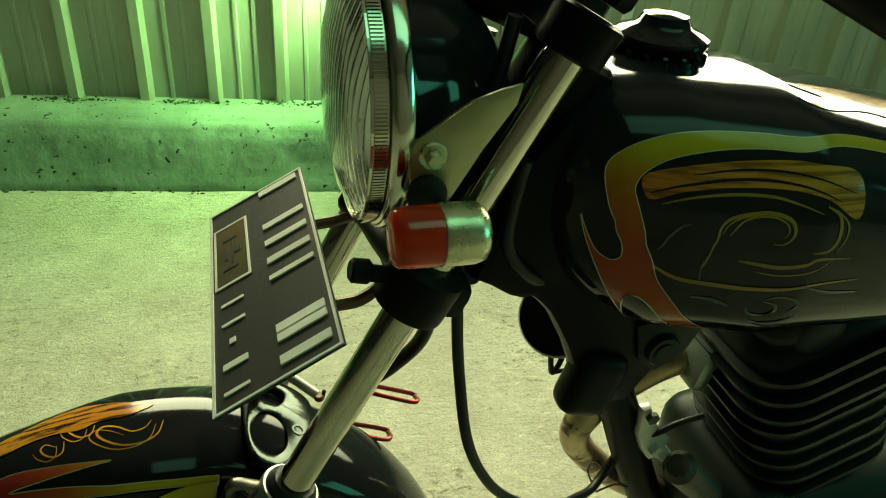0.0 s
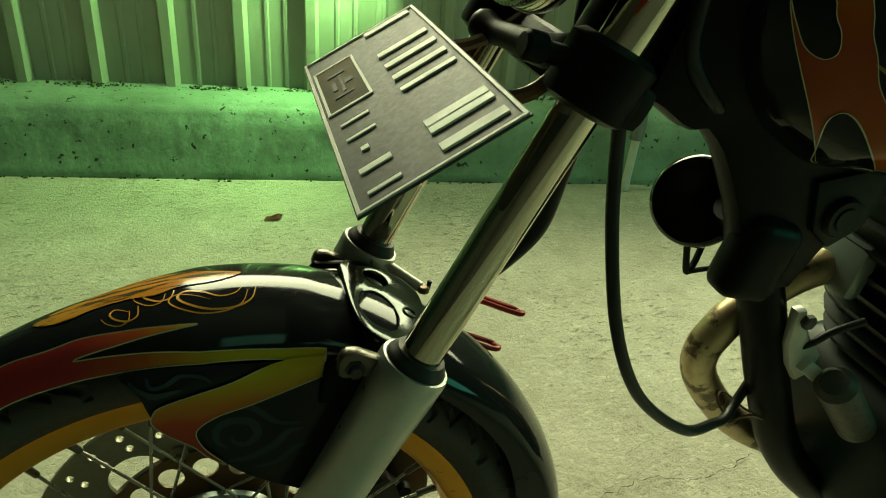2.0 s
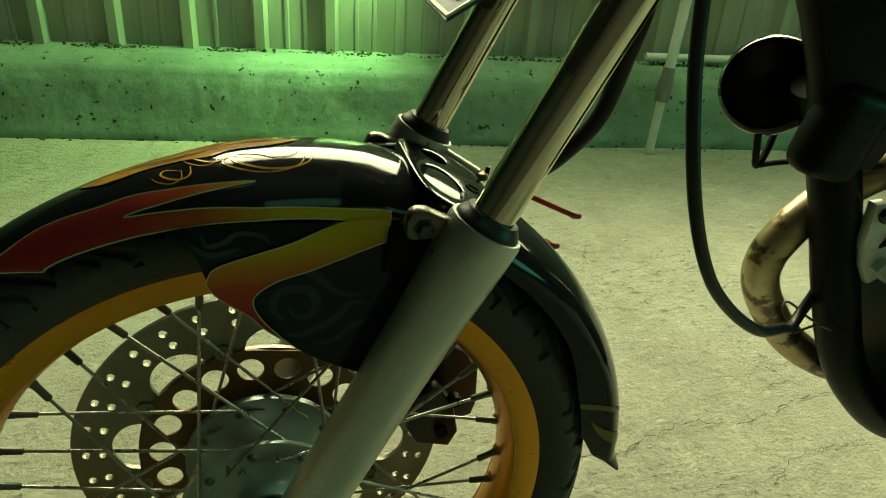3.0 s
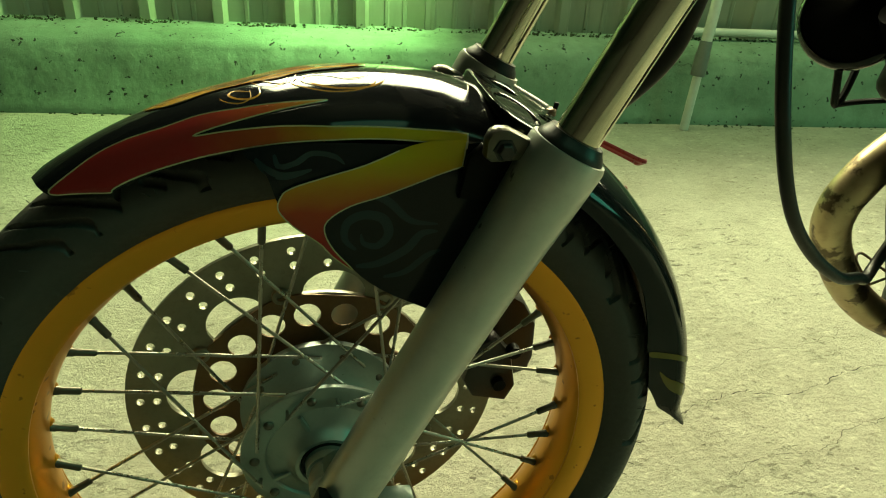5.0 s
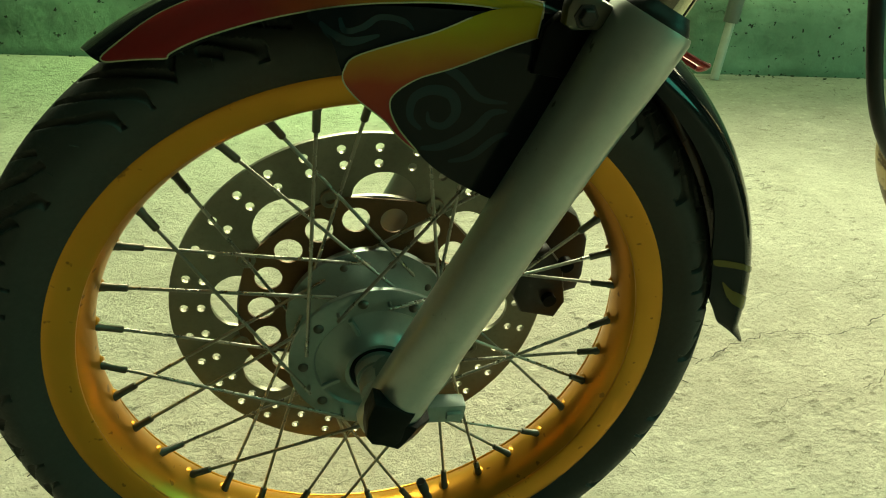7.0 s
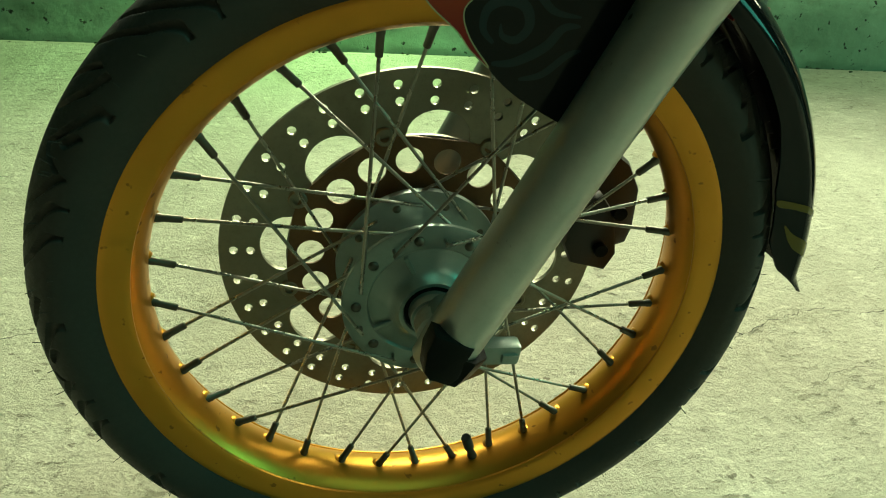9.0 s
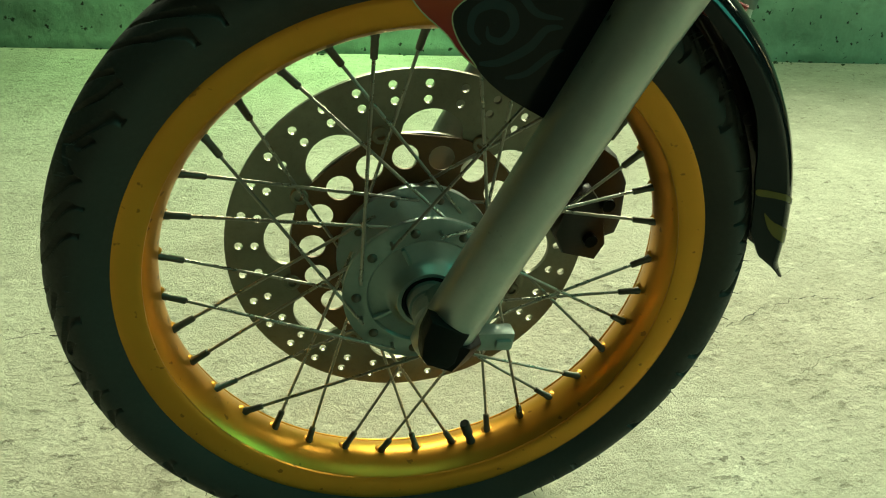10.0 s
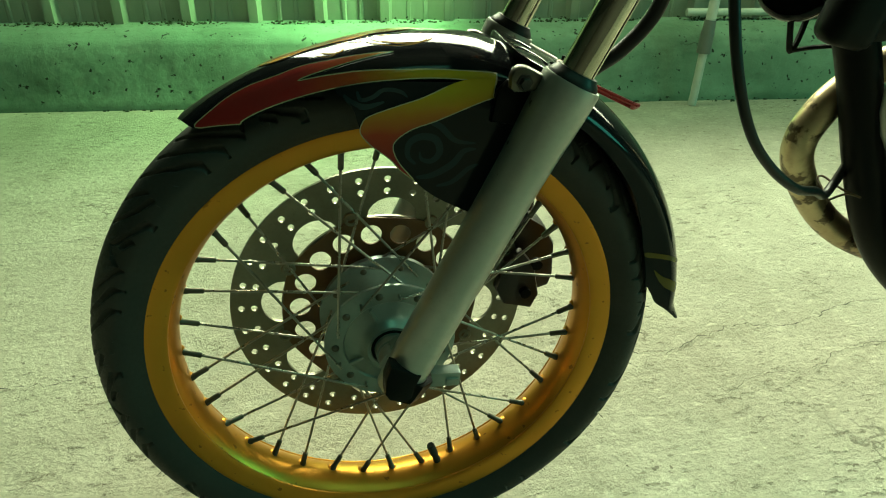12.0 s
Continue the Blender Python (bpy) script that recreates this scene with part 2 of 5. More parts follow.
col = mix(m, grey(m, scab, 0.5, 0, 0.36, 0.44), col, (0.80, 0.77, 0.63))
vor, hair = fine_cracks(m, v, 2.3, 0.007, patch, 0.54, 0.62)
col = mix(m, hair, col, (0.14, 0.12, 0.08))
stone, stones = noise_of(m, v, 62, 3, 0.55), noise_of(m, v, 5, 4, 0.6)
col = mix(m, times(m, grey(m, stone, 0, 0.8, 0.665, 0.690), grey(m, stones, 0.1, 1, 0.45, 0.60)), col, (0.14, 0.12, 0.08))
plug(m, col, "Base Color")
relief = node(m, "ShaderNodeMath")
relief.operation = "MULTIPLY_ADD"
relief.inputs[1].default_value = -0.7
m.node_tree.links.new(pits, relief.inputs[0])
m.node_tree.links.new(grain, relief.inputs[2])
relief2 = node(m, "ShaderNodeMath")
m.node_tree.links.new(relief.outputs[0], relief2.inputs[0])
m.node_tree.links.new(scab, relief2.inputs[1])
bump(m, relief2.outputs[0], 1.0, 0.0055)

# painted plaster of the plinth, pitted and mossy
m = M["plinth"] = mat("plinth_plaster", (0.30, 0.40, 0.28), 0.85)
v = coords(m)
a, c_ = noise_of(m, v, 5, 6, 0.65), noise_of(m, v, 45, 8, 0.7)
pit = node(m, "ShaderNodeTexNoise", Scale=48.0, Detail=4.0, Roughness=0.55)
m.node_tree.links.new(v, pit.inputs["Vector"])
col = mix(m, grey(m, a, 0, 1, 0.35, 0.7), (0.22, 0.34, 0.235), (0.14, 0.235, 0.15))
col = mix(m, grey(m, c_, 0, 0.5, 0.5, 0.75), col, (0.15, 0.185, 0.135))
stain = noise_of(m, coords(m, (1.0, 1.0, 2.0)), 2.6, 7, 0.62)
col = mix(m, grey(m, stain, 0, 0.65, 0.50, 0.68), col, (0.07, 0.11, 0.06))
pitf = grey(m, pit.outputs["Fac"], 0, 1, 0.645, 0.68)
col = mix(m, pitf, col, (0.015, 0.022, 0.012))
vor, gate2 = fine_cracks(m, v, 4.5, 0.016, stain, 0.60, 0.68)
col = mix(m, gate2, col, (0.02, 0.03, 0.016))
soot = noise_of(m, v, 14, 8, 0.72)
col = mix(m, grey(m, soot, 0, 0.42, 0.57, 0.69), col, (0.05, 0.075, 0.04))
plug(m, col, "Base Color")
bump(m, c_, 0.6, 0.005)

# profiled sheet
m = M["sheet"] = mat("painted_sheet", (0.38, 0.42, 0.34), 0.42, 0.1)
v = coords(m, (1, 1, 0.25))
a, c_ = noise_of(m, v, 5, 5, 0.55), noise_of(m, v, 26, 6, 0.6)
col = mix(m, grey(m, a, 0, 1, 0.35, 0.7), (0.48, 0.55, 0.43), (0.33, 0.37, 0.28))
col = mix(m, grey(m, c_, 0, 0.22, 0.5, 0.8), col, (0.20, 0.19, 0.13))
plug(m, col, "Base Color")
plug(m, grey(m, c_, 0.32, 0.55, 0.3, 0.7), "Roughness")


# ---- mesh helpers ----
def link(name, bm, material, parent=None, label="", smooth=40):
    me = bpy.data.meshes.new(name)
    bmesh.ops.recalc_face_normals(bm, faces=bm.faces)
    bm.to_mesh(me)
    bm.free()
    me.materials.append(M[material])
    for p in me.polygons:
        p.use_smooth = smooth > 0
    if smooth:
        me.set_sharp_from_angle(angle=radians(smooth))
    ob = new(name, me)
    if parent:
        ob.parent = parent
    if label:
        ob["label"] = label
    return ob


def part(name, bm, material, parent, label="", smooth=40):
    return link(name, bm, material, parent, label, smooth)


def grid_faces(bm, rows, close_u=False, close_v=False):
    """Faces between rows of vertices."""
    nu, nv = len(rows), len(rows[0])
    for i in range(nu if close_u else nu - 1):
        for j in range(nv if close_v else nv - 1):
            q = [rows[i][j], rows[(i + 1) % nu][j], rows[(i + 1) % nu][(j + 1) % nv], rows[i][(j + 1) % nv]]
            if len(set(q)) > 2:
                bm.faces.new(list(dict.fromkeys(q)))


def lathe(profile, n=48, centre=(0, 0, 0), axis="Y", close=False, bm=None):
    """profile: (along the axis, radius). Axis Y, X or Z."""
    bm = bm or bmesh.new()
    rows = []
    for i in range(n):
        t = 2 * math.pi * i / n
        row = []
        for h, r in profile:
            c, s = r * math.cos(t), r * math.sin(t)
            p = {"Y": (c, h, s), "X": (h, c, s), "Z": (c, s, h)}[axis]
            row.append(bm.verts.new(Vector(p) + Vector(centre)))
        rows.append(row)
    grid_faces(bm, rows, True, close)
    if not close:
        for k, end in ((0, profile[0]), (-1, profile[-1])):
            if end[1] > 1e-6:
                bm.faces.new([r[k] for r in rows])
    bmesh.ops.remove_doubles(bm, verts=bm.verts, dist=1e-6)
    return bm


def along(p, q):
    """The matrix that takes the z axis from p to q."""
    d = Vector(q) - Vector(p)
    return Matrix.Translation(p) @ d.to_track_quat("Z", "Y").to_matrix().to_4x4(), d.length


def turned(profile, p, q, n=24, bm=None, spin=0):
    """A lathe of (fraction or metres along, radius) about the line from p to q; heights are metres from p."""
    m, _ = along(p, q)
    b2 = lathe(profile, n, axis="Z")
    b2.transform(m @ pose(0, 0, 0, 0, 0, spin))
    return merge(bm, b2)


def merge(bm, b2):
    if bm is None:
        return b2
    me = bpy.data.meshes.new("tmp")
    b2.to_mesh(me)
    b2.free()
    bm.from_mesh(me)
    bpy.data.meshes.remove(me)
    return bm


def rod(p, q, r, n=16, bevel=0.0, bm=None):
    _, L = along(p, q)
    b = min(bevel, r * 0.9)
    prof = [(0, r - b), (b, r), (L - b, r), (L, r - b)] if b else [(0, r), (L, r)]
    return turned(prof, p, q, n, bm)


def smooth_line(pts, n=12, closed=False):
    """Catmull-Rom through the points."""
    pts = [Vector(p) for p in pts]
    k = len(pts)
    out = []
    for i in range(k if closed else k - 1):
        g = (lambda j: pts[j % k]) if closed else (lambda j: pts[min(max(j, 0), k - 1)])
        p0, p1, p2, p3 = g(i - 1), g(i), g(i + 1), g(i + 2)
        for s in range(n):
            t = s / n
            out.append(0.5 * (2 * p1 + (p2 - p0) * t + (2 * p0 - 5 * p1 + 4 * p2 - p3) * t * t + (3 * p1 - p0 - 3 * p2 + p3) * t ** 3))
    if not closed:
        out.append(pts[-1])
    return out


def tube(pts, r, n=14, bm=None, smooth=10):
    """A tube along a smooth line; r is a number or a function of the share of the way."""
    bm = bm or bmesh.new()
    line = smooth_line(pts, smooth) if smooth > 1 else [Vector(p) for p in pts]
    rows, side = [], None
    for i, p in enumerate(line):
        d = (line[min(i + 1, len(line) - 1)] - line[max(i - 1, 0)]).normalized()
        if side is None:
            side = d.orthogonal().normalized()
        side = (side - d * side.dot(d)).normalized()
        up = d.cross(side)
        rr = r(i / (len(line) - 1)) if callable(r) else r
        rows.append([bm.verts.new(p + rr * (side * math.cos(a) + up * math.sin(a))) for a in (2 * math.pi * k / n for k in range(n))])
    grid_faces(bm, rows, False, True)
    bm.faces.new(rows[0])
    bm.faces.new(rows[-1])
    return bm


def box(size, m=Matrix(), bevel=0.0, bm=None, seg=2):
    b2 = bmesh.new()
    bmesh.ops.create_cube(b2, size=1)
    bmesh.ops.scale(b2, vec=size, verts=b2.verts)
    if bevel:
        bmesh.ops.bevel(b2, geom=b2.edges[:], offset=bevel, segments=seg, affect="EDGES", profile=0.6)
    b2.transform(m)
    return merge(bm, b2)


def slab(outline, y0, y1, bevel=0.0, bm=None):
    """A plate whose outline lies in the x-z plane, between two depths."""
    b2 = bmesh.new()
    f = b2.faces.new([b2.verts.new((x, y0, z)) for x, z in outline])
    g = bmesh.ops.extrude_face_region(b2, geom=[f])
    bmesh.ops.translate(b2, vec=(0, y1 - y0, 0), verts=[e for e in g["geom"] if isinstance(e, bmesh.types.BMVert)])
    if bevel:
        bmesh.ops.recalc_face_normals(b2, faces=b2.faces)
        rim = [e for e in b2.edges if abs(e.verts[0].co.y - e.verts[1].co.y) < 1e-7]
        bmesh.ops.bevel(b2, geom=rim, offset=bevel, segments=2, affect="EDGES", profile=0.5)
    bmesh.ops.triangulate(b2, faces=[f for f in b2.faces if len(f.verts) > 4])
    return merge(bm, b2)


def thing(name, label, category, group="", base=(0, 0, 0)):
    ob = new(name)
    ob.empty_display_size = 0.05
    ob.location = base
    return tagged(ob, label, category, group)


# ---- the place ----
WALL_YAW, WALL_D = radians(8.22), 1.5242
WALL = Matrix.Rotation(-WALL_YAW, 4, "Z")   # the wall's own frame: x along it, y away from the bike

# floor: one sheet
bm = bmesh.new()
rows = []
xs = np.linspace(-4.2, 4.8, 91)
ys = np.linspace(-3.2, 2.2, 55)
for x in xs:
    rows.append([bm.verts.new((x, y, 0.0012 * noise.noise(Vector((x * 3, y * 3, 0))) - 0.0012)) for y in ys])
grid_faces(bm, rows)
floor = tagged(link("floor", bm, "concrete"), "worn pale concrete floor with stains and fine cracks", "floor", kind="structure")


def crack(pts, width, seed):
    line = smooth_line([(x, y, 0) for x, y in pts], 26)
    bm = bmesh.new()
    row = []
    for i, p in enumerate(line):
        d = (line[min(i + 1, len(line) - 1)] - line[max(i - 1, 0)]).normalized()
        n = Vector((-d.y, d.x, 0))
        off = n * (0.007 * noise.noise(Vector((i * 0.21, seed * 7.3, 0))) + 0.0025 * noise.noise(Vector((i * 0.9, seed * 3.1, 4))))
        w = width * max(0.16, 0.55 + 0.8 * noise.noise(Vector((i * 0.35, seed * 1.7, 9))))
        row.append([bm.verts.new(p + off + n * w * s + Vector((0, 0, 0.0022))) for s in (-1, 1)])
    grid_faces(bm, row)
    return part("crack", bm, "dark_line", floor, smooth=0)


crack([(0.46, 0.20), (0.55, 0.235), (0.62, 0.247), (0.68, 0.228), (0.74, 0.235), (0.83, 0.262), (0.95, 0.255)], 0.0011, 1)
crack([(-0.95, 0.30), (-0.80, 0.33), (-0.72, 0.325), (-0.62, 0.35), (-0.50, 0.335), (-0.44, 0.331), (-0.36, 0.345)], 0.0012, 2)
crack([(-0.9, 0.78), (-0.7, 0.80), (-0.5, 0.79), (-0.35, 0.82)], 0.0007, 3)
crack([(0.50, 0.10), (0.58, 0.125), (0.66, 0.12), (0.75, 0.155), (0.86, 0.15)], 0.0006, 6)
crack([(0.60, 0.30), (0.70, 0.335), (0.78, 0.33), (0.90, 0.36)], 0.0005, 7)
crack([(-0.55, 0.10), (-0.47, 0.13), (-0.40, 0.125)], 0.0006, 8)
crack([(-0.75, 0.98), (-0.5, 1.0), (-0.3, 0.99)], 0.0007, 4)

# plinth of the sheet wall
prof = [(0.0, -0.02), (0.0, 0.012), (0.012, 0.05), (0.022, 0.10), (0.034, 0.15), (0.052, 0.185), (0.085, 0.204), (0.13, 0.209), (0.30, 0.212), (0.30, -0.02)]
bm = bmesh.new()
rows = []
dense = []
for (d0, h0), (d1, h1) in zip(prof, prof[1:]):
    k = max(1, int(math.hypot(d1 - d0, h1 - h0) / 0.012))
    dense += [(d0 + (d1 - d0) * i / k, h0 + (h1 - h0) * i / k) for i in range(k)]
dense.append(prof[-1])
for a in np.linspace(-3.9, 4.3, 640):
    row = []
    for d, h in dense:
        n3 = noise.noise(Vector((a * 7, d * 9, h * 9))) * 0.006 + noise.noise(Vector((a * 38, d * 40, h * 40))) * 0.0028
        row.append(bm.verts.new(WALL @ Vector((a, WALL_D + d - n3 * (h > 0), h + n3 * 0.4 * (d > 0.04)))))
    rows.append(row)
grid_faces(bm, rows)
plinth = tagged(link("wall_north_plinth", bm, "plinth", smooth=60), "green pitted plaster plinth at the foot of the sheet wall", "plinth", kind="structure")

# profiled sheets: ribs every 0.2 m, with two stiffening swages in each pan
PITCH, RIB0 = 0.20, -0.786
RIB = [(0.0, 0.0), (0.010, 0.030), (0.036, 0.030), (0.046, 0.0), (0.090, 0.0), (0.094, 0.004), (0.102, 0.004), (0.106, 0.0), (0.142, 0.0), (0.146, 0.004), (0.154, 0.004), (0.158, 0.0), (PITCH, 0.0)]


def sheet_profile(a):
    u = (a - RIB0 + 0.015) % PITCH
    for (u0, h0), (u1, h1) in zip(RIB, RIB[1:]):
        if u0 <= u <= u1:
            return h0 + (h1 - h0) * (u - u0) / (u1 - u0)
    return 0.0


wall_sheet = thing("wall_north", "pale green profiled metal sheet wall with upright ribs", "wall")
tagged(wall_sheet, kind="structure")
SHEET_D = WALL_D + 0.215
for k in range(8):
    a0 = RIB0 - 0.02 + PITCH * 5 * (k - 3)
    cuts = sorted({round(a0 + PITCH * i + o, 5) for i in range(5) for o in (u + 0.005 for u, _ in RIB[:-1])} | {a0, a0 + PITCH * 5 + 0.034})
    bm = bmesh.new()
    lap = 0.0022 if k % 2 else 0.0
    rows = []
    for a in cuts:
        h = sheet_profile(a - 0.0)
        rows.append([bm.verts.new(WALL @ Vector((a, SHEET_D - h - lap, z))) for z in (0.19, 0.5, 0.8, 1.15)])
    grid_faces(bm, rows)
    bmesh.ops.solidify(bm, geom=bm.faces[:], thickness=0.0009)
    part("sheet", bm, "sheet", wall_sheet, smooth=25)

# litter and moss along the foot of the sheets
bm = bmesh.new()
rnd = random.Random(5)
for i in range(2200):
    a = rnd.uniform(-2.2, 2.4)
    if noise.noise(Vector((a * 6, 3, 0))) + rnd.uniform(-0.35, 0.35) < -0.05:
        continue
    r = rnd.uniform(0.0012, 0.0044)
    c = WALL @ Vector((a, SHEET_D - 0.035 - abs(rnd.gauss(0, 0.012)), 0.209 + r * 0.5 + max(0, rnd.gauss(0, 0.006))))
    b2 = bmesh.ops.create_icosphere(bm, subdivisions=1, radius=r, matrix=Matrix.Translation(c) @ Matrix.Diagonal((rnd.uniform(.6, 1.6), rnd.uniform(.6, 1.2), rnd.uniform(.5, 1.2), 1)))
    for vv in b2["verts"]:
        vv.co += Vector((rnd.uniform(-1, 1), rnd.uniform(-1, 1), rnd.uniform(-1, 1))) * r * 0.4
for i in range(700):
    a = rnd.uniform(-2.2, 2.4)
    if noise.noise(Vector((a * 5, 9, 0))) + rnd.uniform(-0.4, 0.2) < -0.05:
        continue
    r = rnd.uniform(0.0012, 0.0042)
    c = WALL @ Vector((a, WALL_D + 0.004 - abs(rnd.gauss(0, 0.010)), r * 0.3))
    b2 = bmesh.ops.create_icosphere(bm, subdivisions=1, radius=r, matrix=Matrix.Translation(c) @ Matrix.Diagonal((rnd.uniform(.8, 2.4), rnd.uniform(.6, 1.2), rnd.uniform(.4, 0.9), 1)))
    for vv in b2["verts"]:
        vv.co += Vector((rnd.uniform(-1, 1), rnd.uniform(-1, 1), rnd.uniform(-1, 1))) * r * 0.4
tagged(link("moss_litter", bm, "moss", smooth=0), "dark moss and litter along the foot of the sheet wall", "moss", kind="stuff")

# unseen rest of the shed, plain, darkened to cut fill, skylight strip in its roof
for name, size, at in (("wall_west", (0.12, 5.6, 2.7), (-4.1, -0.6, 1.3)), ("wall_east", (0.12, 5.6, 2.7), (4.6, -0.6, 1.3)), ("wall_south", (8.8, 0.12, 2.7), (0.25, -3.1, 1.3))):
    tagged(link(name, box(size, pose(*at), 0.01), "plaster"), "plain dark plastered wall, unseen, added to close the shed", "wall", kind="structure")
bm = box((8.9, 2.1, 0.05), pose(0.25, -2.25, 2.56))
box((8.9, 2.6, 0.05), pose(0.25, 1.0, 2.56), bm=bm)
for x, wx in ((-2.15, 4.1), (3.5, 2.3)):
    box((wx, 0.9, 0.05), pose(x, -0.75, 2.56), bm=bm)
tagged(link("ceiling", bm, "roof"), "dark roof underside with one roof light", "ceiling", kind="structure")
# sheet and frame added behind the side fill; no such window is known
win = tagged(link("added_window", box((0.012, 1.5, 1.3), pose(4.525, -1.90, 1.45), 0.002), "pvc_grey"), "unseen green sheet added behind the side fill light", "window", kind="structure")
for dx, dz, sx, sz in ((0, 0.68, 1.62, 0.06), (0, -0.68, 1.62, 0.06), (-0.78, 0, 0.06, 1.3), (0.78, 0, 0.06, 1.3)):
    part("added_window_frame", box((0.05, sx, sz), pose(4.52, -1.90 + dx, 1.45 + dz), 0.004), "roof", win)
# unseen sheet, assumed above the green roof lamp
tagged(link("window_1", box((2.6, 1.0, 0.012), pose(1.1, -0.75, 2.60)), "pvc"), "unseen green translucent roof light sheet, assumed", "skylight", kind="structure")
# beam over the opening and rail under it
bm = box((8.6, 0.10, 0.68), WALL @ pose(0.2, WALL_D + 0.24, 2.24), 0.004)
box((8.6, 0.06, 0.10), WALL @ pose(0.2, WALL_D + 0.245, 1.17), 0.004, bm=bm)
for a, w in ((-2.33, 3.36), (3.95, 1.2)):
    box((w, 0.06, 0.66), WALL @ pose(a, WALL_D + 0.245, 1.56), 0.004, bm=bm)
tagged(link("trim", bm, "roof"), "dark frame round the long opening above the sheets", "wall frame", kind="structure")

# white pipe standing at the wall with a grey coupling, and a rail along the plinth
pipe = thing("water_pipe", "white plastic water pipe with grey coupling at the wall", "pipe", base=(1.157, 1.327, 0.0))
m0 = Matrix.Translation((-1.157, -1.327, 0))
PB, PJ, PT = Vector((1.157, 1.327, 0.0)), Vector((1.176, 1.342, 0.215)), Vector((1.215, 1.372, 0.62))
for nm, bmx, mt in (("pipe", rod(PB, PJ, 0.0125, 18), "pvc"), ("coupling", turned([(0, 0.0128), (0, 0.0200), (0.012, 0.0205), (0.06, 0.0200), (0.066, 0.0180), (0.092, 0.0175), (0.096, 0.0158), (0.096, 0.0128)], PJ - Vector((0.006, 0.0045, 0.06)), PT, 20), "pvc_grey"), ("pipe", rod(PJ, PT, 0.0148, 18), "pvc")):
    bmx.transform(m0)
    part(nm, bmx, mt, pipe)
rail = tagged(link("rail_pipe", rod(WALL @ Vector((0.98, WALL_D + 0.165, 0.236)), WALL @ Vector((2.6, WALL_D + 0.165, 0.236)), 0.0115, 18), "pvc"), "pale plastic pipe lying along the plinth", "pipe")
bm = bmesh.new()
rows = [[bm.verts.new((0.118 + u * 0.02 + v * 0.006, 1.26 + v * 0.013, 0.003 + 0.008 * (1 - v * v) * (1 - 0.6 * u * u) + 0.003 * math.sin(3 * u))) for v in (-1, -0.5, 0, 0.5, 1)] for u in np.linspace(-1, 1, 7)]
grid_faces(bm, rows)
bmesh.ops.solidify(bm, geom=bm.faces[:], thickness=0.0008)
tagged(link("dry_leaf", bm, "leaf"), "small curled brown leaf on the concrete", "leaf")
M["moss_gold"] = worn("emblem_print", (0.050, 0.046, 0.020), (0.11, 0.075, 0.030), 0.6, scale=150, Specular_IOR_Level=0.06)


# ---- the motorcycle ----
HUB, LEAN = 0.2777, 2.37
bike = thing("motorcycle", "black flame-painted custom motorcycle with gold spoked front wheel", "motorcycle")
bike.matrix_world = pose(0, 0, 0.2732) @ pose(0, 0, 0, LEAN) @ pose(0, 0, -HUB)
HC = Vector((0, 0, HUB))
wheel = new("front_wheel")
wheel.parent = bike
wheel.matrix_basis = bike.matrix_world.inverted() @ pose(-0.0046, -0.0023, 0.2633, 0.64, 0, -1.25) @ Matrix.Scale(0.9925, 4) @ pose(0, 0, -HUB)
wheel["label"] = "gold-rimmed wire-spoked front wheel with a drilled brake disc"


def polar(deg, r, y):
    a = radians(deg)
    return Vector((r * math.cos(a), y, HUB + r * math.sin(a)))


# tyre with cut tread grooves
TYRE = [(-0.025, 0.22), (-0.0285, 0.2251), (-0.033, 0.231), (-0.0372, 0.2386), (-0.039, 0.2452), (-0.0388, 0.2507), (-0.0365, 0.2562), (-0.0318, 0.262), (-0.0252, 0.2671), (-0.0172, 0.2709), (-0.009, 0.2729), (0.0, 0.2735)]
TYRE += [(-y, r) for y, r in TYRE[-2::-1]]


# cut lines of the tread in one tenth of the tyre: degrees round it, metres out from the crown
TREAD = [
    [(137.6, 0.003), (134.5, 0.017), (130.2, 0.0310), (125.4, 0.0384)],
    [(132.6, 0.006), (129.0, 0.020), (125.0, 0.0310), (120.6, 0.0380)],
    [(128.2, 0.004), (124.0, 0.020), (120.0, 0.0310), (116.4, 0.0372)],
    [(142.7, 0.004), (140.0, 0.016), (137.0, 0.0275)],
    [(147.0, 0.009), (144.2, 0.021), (140.9, 0.0300), (137.0, 0.0340)],
    [(140.8, 0.0386), (144.5, 0.0350), (147.8, 0.0290), (149.8, 0.0236), (150.9, 0.0275), (152.0, 0.0346)],
    [(148.4, 0.0335), (146.0, 0.0368)],
]
TREAD = [[(d * 0.0047, q) for d, q in t] for t in TREAD]


def groove(deg, y):
    """Depth of the tread for arrays of angles and of places across the tyre."""
    q = np.abs(y)
    u = (deg + np.where(y < 0, 0.0, 18.0) - 116.0) % 36.0 + 116.0
    best = np.full(q.shape, 1.0)
    for du in (0.0, 36.0):
        px = (u + du) * 0.0047
        for t in TREAD:
            for (x0, q0), (x1, q1) in zip(t, t[1:]):
                dx, dq = x1 - x0, q1 - q0
                k = np.clip(((px - x0) * dx + (q - q0) * dq) / (dx * dx + dq * dq), 0, 1)
                best = np.minimum(best, np.hypot(px - x0 - k * dx, q - q0 - k * dq))
    return 0.0034 * np.clip(1 - (best / 0.0017) ** 3, 0, 1)


